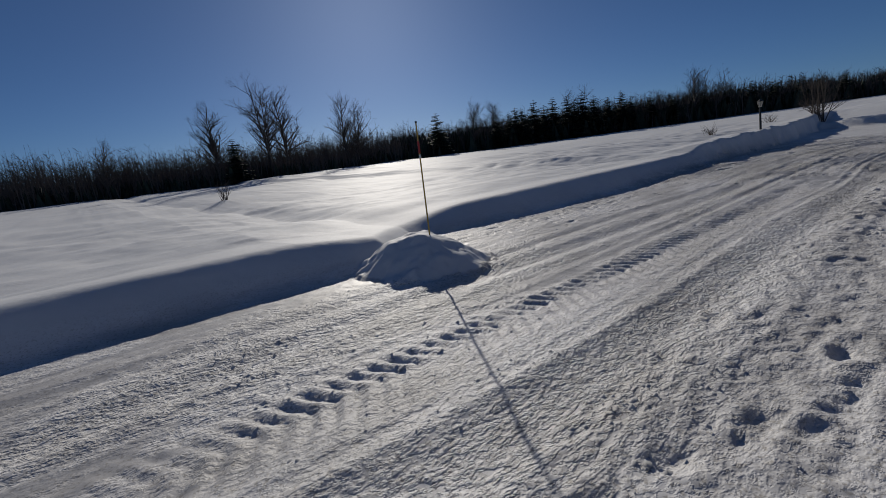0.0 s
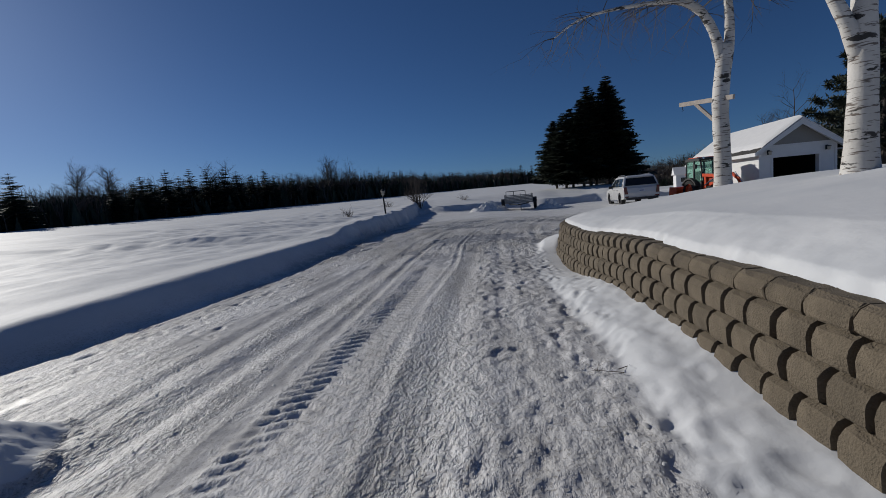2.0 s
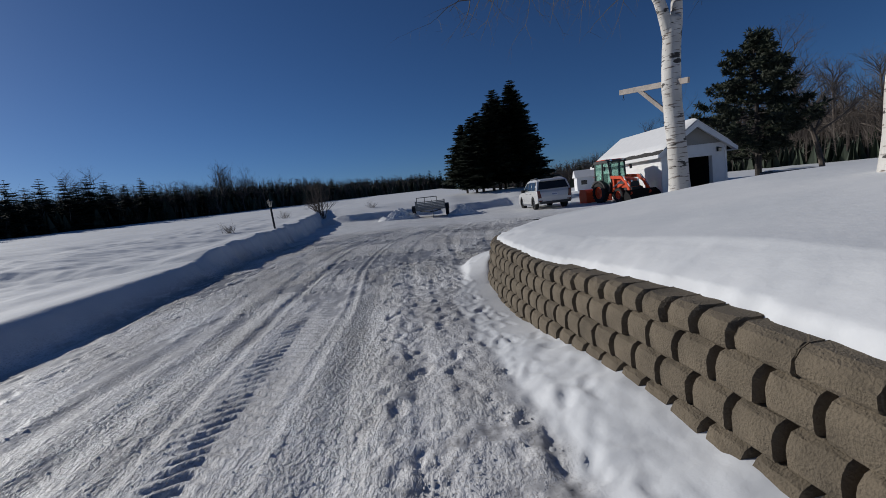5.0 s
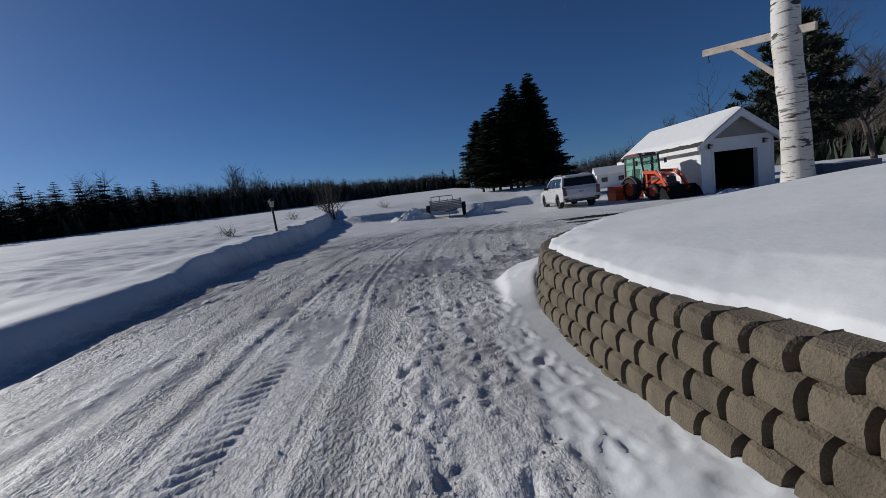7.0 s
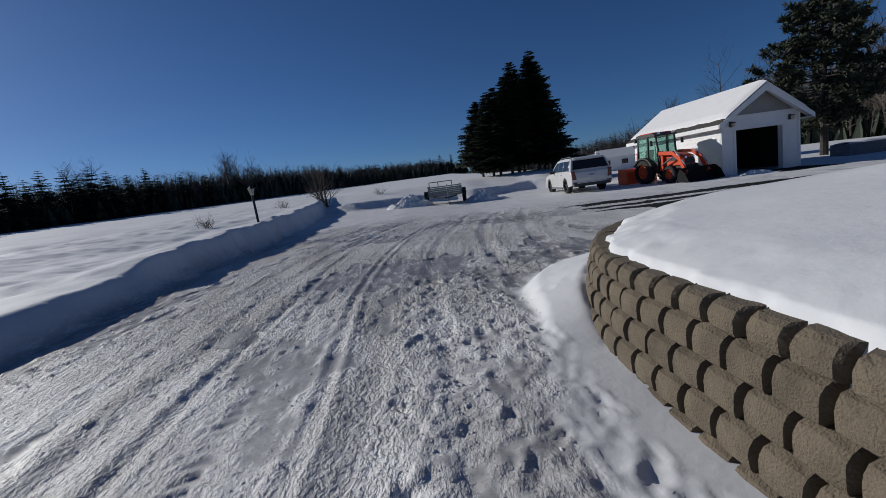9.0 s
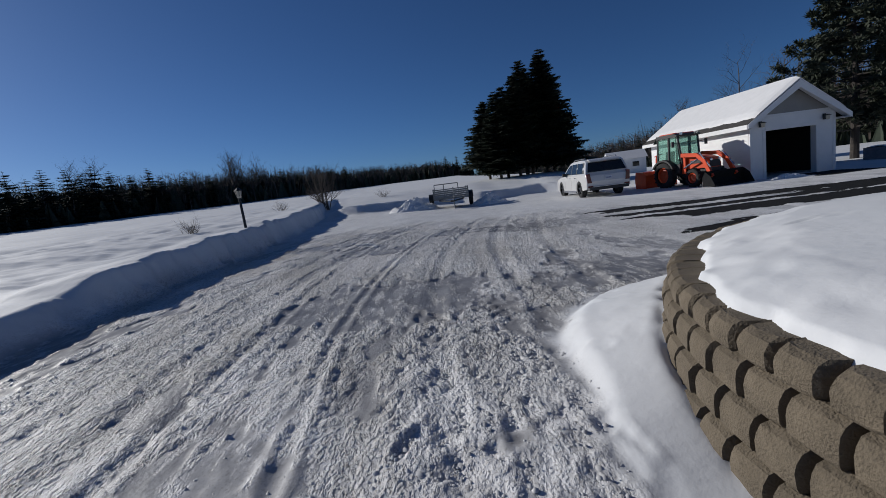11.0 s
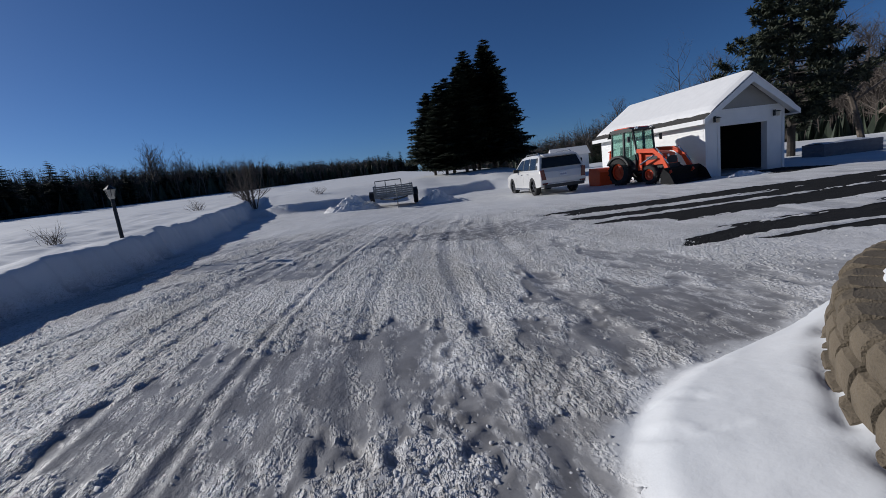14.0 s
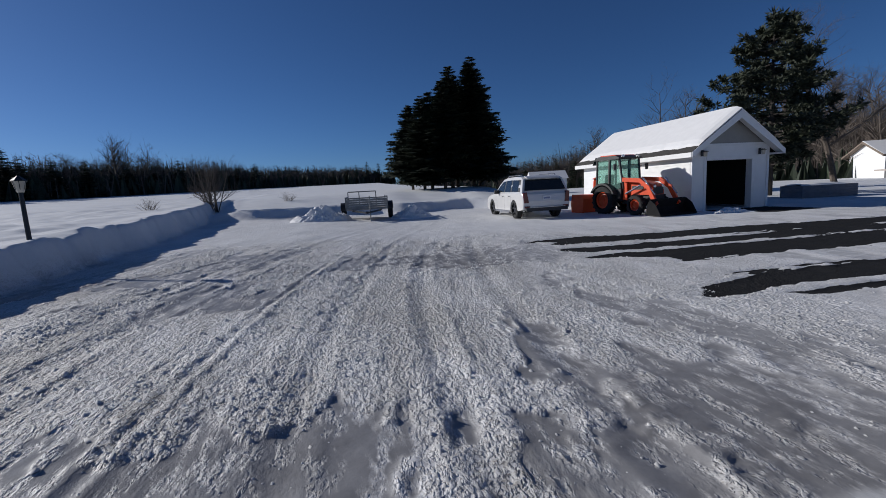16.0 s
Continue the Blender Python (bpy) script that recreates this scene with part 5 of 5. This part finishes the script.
def yard_lamp():
    x, y = -5.28, 21.62
    z = 0.95
    t = thing("lamp_post", "short black lamp post with a pale lantern leaning in snow", "lamp post", pose(x, y, z - 0.1))
    g = Geo()
    g.tube([(0.04, -0.07, -0.5), (-0.07, 0.12, 0.88)], [0.042, 0.034], 10)
    part("post", g, M_BLACK, t)
    g = Geo()
    c = Vector((-0.07, 0.12, 0.88))
    g.tube([c, c + Vector((0, 0, 0.03)), c + Vector((0, 0, 0.05)), c + Vector((0, 0, 0.20))], [0.05, 0.06, 0.065, 0.10], 6)
    part("lantern_glass", g, M_LANTERN, t, "pale tapered lantern glass")
    g = Geo()
    g.tube([c + Vector((0, 0, 0.20)), c + Vector((0, 0, 0.215)), c + Vector((0, 0, 0.27)), c + Vector((0, 0, 0.30))], [0.12, 0.115, 0.05, 0.012], 6)
    part("lantern_cap", g, M_BLACK, t)
    for i in range(6):
        a = math.pi / 3 * i
        g = Geo()
        g.tube([c + Vector((0.066 * math.cos(a), 0.066 * math.sin(a), 0.05)), c + Vector((0.102 * math.cos(a), 0.102 * math.sin(a), 0.20))], [0.006, 0.006], 4)
        part("lantern_bar", g, M_BLACK, t)


def wall_light(x):
    t = thing("wall_light", "black outdoor wall lantern beside the garage door", "wall light", pose(x, GY0 - 0.03, 2.21), "garage lanterns")
    g = Geo()
    g.box((0, -0.01, 0.02), (0.12, 0.02, 0.24))
    part("back_plate", g, M_BLACK, t)
    g = Geo()
    g.tube([(0, -0.02, 0.06), (0, -0.12, 0.10), (0, -0.17, 0.08)], [0.015] * 3, 6)
    part("arm", g, M_BLACK, t)
    g = Geo()
    g.tube([(0, -0.17, 0.10), (0, -0.17, 0.06), (0, -0.17, 0.05)], [0.03, 0.11, 0.11], 8)
    part("shade", g, M_BLACK, t)
    g = Geo()
    g.tube([(0, -0.17, 0.05), (0, -0.17, -0.12)], [0.08, 0.06], 6)
    part("glass", g, M_LANTERN, t)


def planter_box():
    x, y = 23.45, 29.1
    t = thing("storage_box", "low dark wooden raised box capped with snow", "wooden box", pose(x, y, height(x, y) - 0.05, 0, 0, -8))
    for i in range(4):
        for s, sz, pos in ((0, (2.95, 0.05, 0.155), (0, -0.6, 0)), (1, (2.95, 0.05, 0.155), (0, 0.6, 0)), (2, (0.05, 1.14, 0.155), (-1.45, 0, 0)), (3, (0.05, 1.14, 0.155), (1.45, 0, 0))):
            g = Geo()
            g.box((pos[0], pos[1], 0.09 + i * 0.16), sz)
            part("board", g, M_TARP, t)
    g = Geo()
    n = 14
    rows = [[(-1.42 + 2.84 * i / n, -0.58 + 1.16 * j / 8, 0.62 + 0.16 * (max(0, 1 - ((i / n - 0.45) * 2) ** 2) ** 0.5) * max(0, 1 - ((j / 8 - 0.5) * 2) ** 2) ** 0.5 + 0.02 * math.sin(i * 1.3 + j)) for i in range(n + 1)] for j in range(9)]
    for a, b in zip(rows, rows[1:]):
        for i in range(n):
            g.face((a[i], a[i + 1], b[i + 1], b[i]))
    part("snow_cap", g, M_SNOW, t, "mounded snow", smooth=True)


def snow_heap(x, y, rx, ry, hgt, seed, label):
    """A pile of ploughed snow with broken lumps in it."""
    g = Geo()
    n = 44
    rng = random.Random(seed)
    pts = {}
    ax = np.linspace(-1, 1, n + 1)
    A, B = np.meshgrid(ax, ax, indexing="ij")
    floor_z = terrain((x + A * rx).ravel(), (y + B * ry).ravel())[0].reshape(A.shape)
    for i in range(n + 1):
        for j in range(n + 1):
            a, b = -1 + 2 * i / n, -1 + 2 * j / n
            r = math.hypot(a, b)
            base = max(0, 1 - r) ** 0.7
            nz = noise.noise(Vector((a * 3 + seed, b * 3, 0))) * 0.5 + noise.noise(Vector((a * 8, b * 8 + seed, 1))) * 0.35 + abs(noise.noise(Vector((a * 17, b * 17, seed)))) * 0.25
            z = hgt * base * (1 + nz)
            wx, wy = a * rx, b * ry
            pts[i, j] = (wx, wy, float(floor_z[i, j]) - 0.06 + max(0, z) * (1 if r < 1 else 0))
    for i in range(n):
        for j in range(n):
            g.face((pts[i, j], pts[i + 1, j], pts[i + 1, j + 1], pts[i, j + 1]))
    ob = part("snow_mound", g, M_SNOW, None)
    ob.location = (x, y, 0)
    return tagged(ob, label, "snow mound")


def dry_bush(x, y, hgt, wdt, seed, name="dry_bush", label="small leafless brown bush poking through snow", stems=26, depth=1):
    rng = random.Random(seed)
    g = Geo()
    for _ in range(stems):
        a = rng.uniform(0, 6.28)
        w = rng.uniform(0, 1) ** 0.5 * wdt
        grow(g, (rng.gauss(0, 0.15 * wdt), rng.gauss(0, 0.15 * wdt), -0.05), (math.cos(a) * w, math.sin(a) * w, hgt), hgt * rng.uniform(0.6, 1.1), 0.006 + 0.004 * hgt, depth, rng, 0.4, -0.03, 4, (3, 5))
    t = thing(name, label, "bush", pose(x, y, height(x, y)))
    part("branches", g, M_TWIG, t)
    return t


def twig(x, y, rz, ln, seed):
    rng = random.Random(seed)
    g = Geo()
    grow(g, (0, 0, 0.012), (0, 1, 0.02), ln, 0.006, 1, rng, 0.6, 0.0, 5, (3, 5))
    for i, v in enumerate(g.v):
        g.v[i] = (v[0], v[1], 0.006 + abs(v[2]) * 0.35)
    ob = part("fallen_twig", g, M_BARK, None, m=pose(x, y, height(x, y), 0, 0, rz))
    return tagged(ob, "dark broken birch twig lying on the snow", "twig")


def house(x, y, rz):
    z = height(x, y)
    t = thing("house", "pale bungalow with brown snowy roof and wooden deck", "house", pose(x, y, z - 0.2, 0, 0, rz) @ Matrix.Scale(0.85, 4))
    g = Geo()
    g.box((0, 0, 1.6), (11, 7, 3.2))
    part("wall", g, M_SIDING, t)
    for s in (-1, 1):
        g = Geo()
        g.prism([(s * 4.2, 2.95), (0, 4.75), (0, 4.55), (s * 4.2, 2.75)], -6.1, 6.1)
        part("roof", g, M_ROOFTILE, t)
        g = Geo()
        g.prism([(s * 4.1, 3.02), (0, 4.85), (0, 4.75), (s * 4.1, 2.96)], -6.0, 6.0)
        part("roof_snow", g, M_SNOW, t)
    for s in (-1, 1):
        g = Geo()
        g.prism([(-3.5, 3.2), (3.5, 3.2), (0, 4.5)], s * 5.36, s * 5.5)
        part("gable", g, M_SIDING, t)
    for wx in (-4.0, -1.6, 1.4, 3.9):
        g = Geo()
        g.box((wx, -3.52, 2.15), (1.1, 0.06, 1.2))
        w = part("window", g, M_TRIM, t)
        for k in (-1, 1):
            g = Geo()
            g.box((wx + k * 0.25, -3.56, 2.15), (0.44, 0.03, 1.02))
            part("pane", g, M_GLASS, w)
    g = Geo()
    g.box((-2.2, -5.0, 1.15), (8.6, 3.0, 0.16))
    deck = part("deck", g, M_WOOD, t, "wooden deck")
    for i in range(8):
        g = Geo()
        g.box((-6.4 + i * 1.2, -6.4, 1.1), (0.10, 0.10, 2.1))
        part("deck_post", g, M_WOOD, deck)
    for zz in (1.5, 1.8, 2.1):
        g = Geo()
        g.box((-2.2, -6.42, zz), (8.6, 0.05, 0.07))
        part("rail", g, M_WOOD, deck)


def shed(x, y, rz, w, d, h, name, label, wall):
    t = thing(name, label, "shed" if name == "shed" else "camper", pose(x, y, height(x, y) - 0.1, 0, 0, rz))
    g = Geo()
    g.box((0, 0, h / 2), (w, d, h))
    part("wall", g, wall, t)
    g = Geo()
    if name == "shed":
        g.prism([(-d / 2 - 0.2, h - 0.05), (d / 2 + 0.2, h - 0.05), (0, h + d * 0.32)], -w / 2 - 0.2, w / 2 + 0.2)
    else:
        g.box((0, 0, h + 0.12), (w - 0.1, d - 0.1, 0.22))
    part("roof_snow", g, M_SNOW, t)
    for k in (-0.28, 0.22):
        g = Geo()
        g.box((k * w, -d / 2 - 0.01, h * 0.6), (w * 0.18, 0.04, h * 0.3))
        part("window", g, M_GLASS, t)


# ---- the woods ----
EDGE_AZ = [-125, -96, -79, -63, -45, -31, -18, -6, 4, 12, 20, 30, 40, 50, 60, 75, 100]
EDGE_D = [66, 60, 58, 66, 84, 104, 122, 138, 136, 128, 120, 105, 92, 76, 66, 60, 60]


def edge_place(az, extra=0.0):
    d = float(np.interp(az, EDGE_AZ, EDGE_D)) + extra
    return d * math.sin(math.radians(az)), 8 + d * math.cos(math.radians(az)), d


def woodland():
    rng = random.Random(77)
    g = Geo()
    az = -124.0
    spots = []
    while az < 99:
        d = float(np.interp(az, EDGE_AZ, EDGE_D))
        for row in range(5):
            spots.append((az + rng.uniform(-0.2, 0.2), row * 3.2 + rng.uniform(0, 3), row))
        az += 60 / d * 0.42
    xy = np.array([edge_place(a, e)[:2] for a, e, _ in spots])
    zs = terrain(xy[:, 0], xy[:, 1])[0]
    for (a, e, row), (x, y), z in zip(spots, xy, zs):
        d = float(np.interp(a, EDGE_AZ, EDGE_D))
        tall = d * math.tan(math.radians(np.interp(a, [-125, -96, -80, -60, -40, -20, -5, 10, 25, 40, 60, 100], [6.0, 5.6, 5.4, 5.0, 4.6, 4.2, 2.4, 1.9, 4.2, 8.0, 10.5, 10.5])))
        tall *= 0.54 + 0.09 * row + 0.25 * noise.noise(Vector((a * 0.3, row, 0)))
        size = d / 60
        for _ in range(11):
            px, py = x + rng.gauss(0, 0.7 * size), y + rng.gauss(0, 0.7 * size)
            hh = tall * rng.uniform(0.55, 1.25)
            lx, ly = rng.gauss(0, 0.12) * hh, rng.gauss(0, 0.12) * hh
            w = 0.05 * size * rng.uniform(0.6, 1.4)
            wx, wy = w * math.cos(math.radians(a)), -w * math.sin(math.radians(a))
            top = Vector((px + lx, py + ly, z + hh))
            base = Vector((px, py, z - 0.2))
            g.face((base - Vector((wx, wy, 0)), base + Vector((wx, wy, 0)), top))
            for _ in range(7):
                u = rng.uniform(0.2, 0.95)
                p = base.lerp(top, u)
                q = p + Vector((rng.gauss(0, 0.16), rng.gauss(0, 0.16), rng.uniform(0.08, 0.35))) * hh * (1.25 - u)
                g.face((p - Vector((0, 0, 0.03 * size)), p + Vector((wx * 0.3, wy * 0.3, 0.03 * size)), q))
        if row < 4:
            low = 0.78 if -60 < a < 20 else 0.45
            for _ in range(7):
                px, py = x + rng.gauss(0, 0.9 * size), y + rng.gauss(0, 0.9 * size)
                hh = tall * low * rng.uniform(0.5, 1.2)
                for s in range(3):
                    th = rng.uniform(0, 3.14)
                    w = hh * 0.32
                    g.face(((px - w * math.cos(th), py - w * math.sin(th), z - 0.2), (px + w * math.cos(th), py + w * math.sin(th), z - 0.2), (px + rng.gauss(0, 0.1), py, z + hh)), 1)
    ob = part("woodland", g.mesh("woodland", [M_TWIG, M_SPRUCE]), None, None)
    tagged(ob, "dark leafless brush and young conifers along the field's edge", "woods", kind="stuff")


def edge_trees():
    bare = [(-94.3, 5.8), (-83.5, 9.1), (-77.5, 11.6), (-75.6, 10.2), (-67.6, 9.3), (-66.0, 8.6), (-49.6, 7.1), (-46.4, 7.1), (-35.3, 7.0), (-25.4, 5.4), (-21.7, 7.1), (-20.0, 6.4), (-27.5, 4.6), (31.9, 5.9), (41.1, 9.0), (45.0, 10.0), (52.6, 8.5), (56.0, 8.0), (60.0, 9.0), (49.0, 8.8), (64.0, 9.0)]
    for i, (az, el) in enumerate(bare):
        x, y, d = edge_place(az, 1.0)
        hgt = 1.2 + d * math.tan(math.radians(el)) - height(x, y)
        bare_tree(x, y, hgt, 200 + i, "trees along the field", stems=2 if i % 3 == 2 else 1, first=0.22, depth=3, width=0.75, thick=2.5, boughs=34)
    firs = [(-46.2, 4.6), (-43.5, 5.3), (-39.6, 5.1), (-35.6, 5.3), (-31.5, 4.9), (-26.6, 4.5), (-24.1, 4.6), (-18.6, 4.2), (-14.4, 4.1), (-10.7, 3.7), (-81.8, 4.9), (-54.6, 5.9), (-44.4, 4.6), (-42.6, 5.0), (-40.9, 5.9), (-38.4, 5.9), (-36.6, 5.8), (-34.6, 6.0), (-33.2, 5.4), (-29.9, 5.5), (-28.8, 4.6), (-20.9, 4.5), (-16.4, 4.6), (-12.5, 3.9), (-8.9, 4.0), (-5.2, 3.0), (-2.2, 3.2), (-0.1, 2.9), (1.5, 3.4), (2.7, 3.5), (4.0, 3.8), (5.4, 3.6), (6.7, 3.7), (8.2, 3.6), (23.5, 2.9), (25.3, 2.7), (27.2, 2.9), (29.2, 3.2), (34.0, 3.6)]
    for i, (az, el) in enumerate(firs):
        x, y, d = edge_place(az, -1.0)
        hgt = 1.25 + d * math.tan(math.radians(el + (0.7 if az < -25 else 0.25))) - height(x, y)
        conifer("spruce_tree", "dark green spruce standing along the snowy field", x, y, hgt, hgt * (0.42 if az < -3 else 0.27), 300 + i, M_SPRUCE, 0.03, 30, 10, 0.3, group="spruces along the field")


edge_trees()
woodland()
# the tall group beyond the drive
GROVE = "tall spruces behind the car"
for i, (x, y, hgt, wd) in enumerate(((11.76, 48.4, 10.9, 3.3), (9.9, 48.6, 10.2, 2.9), (8.2, 49.0, 8.2, 2.7), (6.6, 49.5, 7.2, 2.4), (7.3, 47.8, 7.6, 2.3), (12.6, 49.2, 9.4, 3.1), (10.9, 50.5, 9.8, 2.8), (9.0, 47.6, 8.8, 2.4))):
    conifer("spruce_tree", "tall dense dark green spruce with bare lower trunk", x, y, hgt, wd, 400 + i, M_SPRUCE, 0.13 + 0.035 * (i * 5 % 4), 50, 15, 0.22, group=GROVE, flat=0.5)
pine_tree(23.8, 32.0, 9.5, 431)
bare_tree(28.2, 31.6, 10.6, 441, label="large leafless tree with spreading grey branches", first=0.18, depth=4, width=1.3, spread=0.55, thick=1.6, boughs=24)
bare_tree(25.5, 42.0, 8.6, 442, label="leafless grey tree behind the garage", first=0.3, depth=3)
bare_tree(-6.8, 39.9, 3.3, 451, label="bushy leafless multi-stemmed shrub on the snow bank", stems=12, first=0.12, depth=3, width=1.1, thick=3.0, boughs=30, name="shrub")
birch_one()
birch_two()
bird_bracket()

# ---- vehicles and yard things ----
suv(8.15, 28.0, -3)
tractor(11.62, 28.55, -170)
trailer(1.5, 32.9, -4)
marker_pole()
yard_lamp()
wall_light(14.03)
wall_light(16.80)
planter_box()
snow_heap(-0.6, 33.6, 1.5, 1.0, 0.62, 3, "heap of broken ploughed snow lumps beside the trailer")
snow_heap(3.7, 33.6, 1.1, 0.9, 0.55, 9, "small heap of ploughed snow lumps beside the trailer")
snow_heap(14.1, 25.3, 0.9, 0.45, 0.22, 12, "low ridge of snow at the garage door")
dry_bush(-7.6, 23.3, 0.5, 0.6, 501)
dry_bush(-8.6, 36.0, 0.6, 0.8, 502)
dry_bush(-3.0, 43.5, 0.6, 0.9, 503)
dry_bush(-22.0, 6.0, 0.8, 0.5, 504)
twig(0.13, 3.05, -160, 0.34, 601)
twig(0.38, 4.62, 60, 0.22, 602)
twig(0.36, 4.68, -50, 0.24, 603)
house(59.6, 45.3, -30)
shed(26.0, 63.0, -15, 4.2, 3.0, 1.9, "shed", "small white shed with a snowy roof beyond the yard", M_SIDING)
retaining_wall()
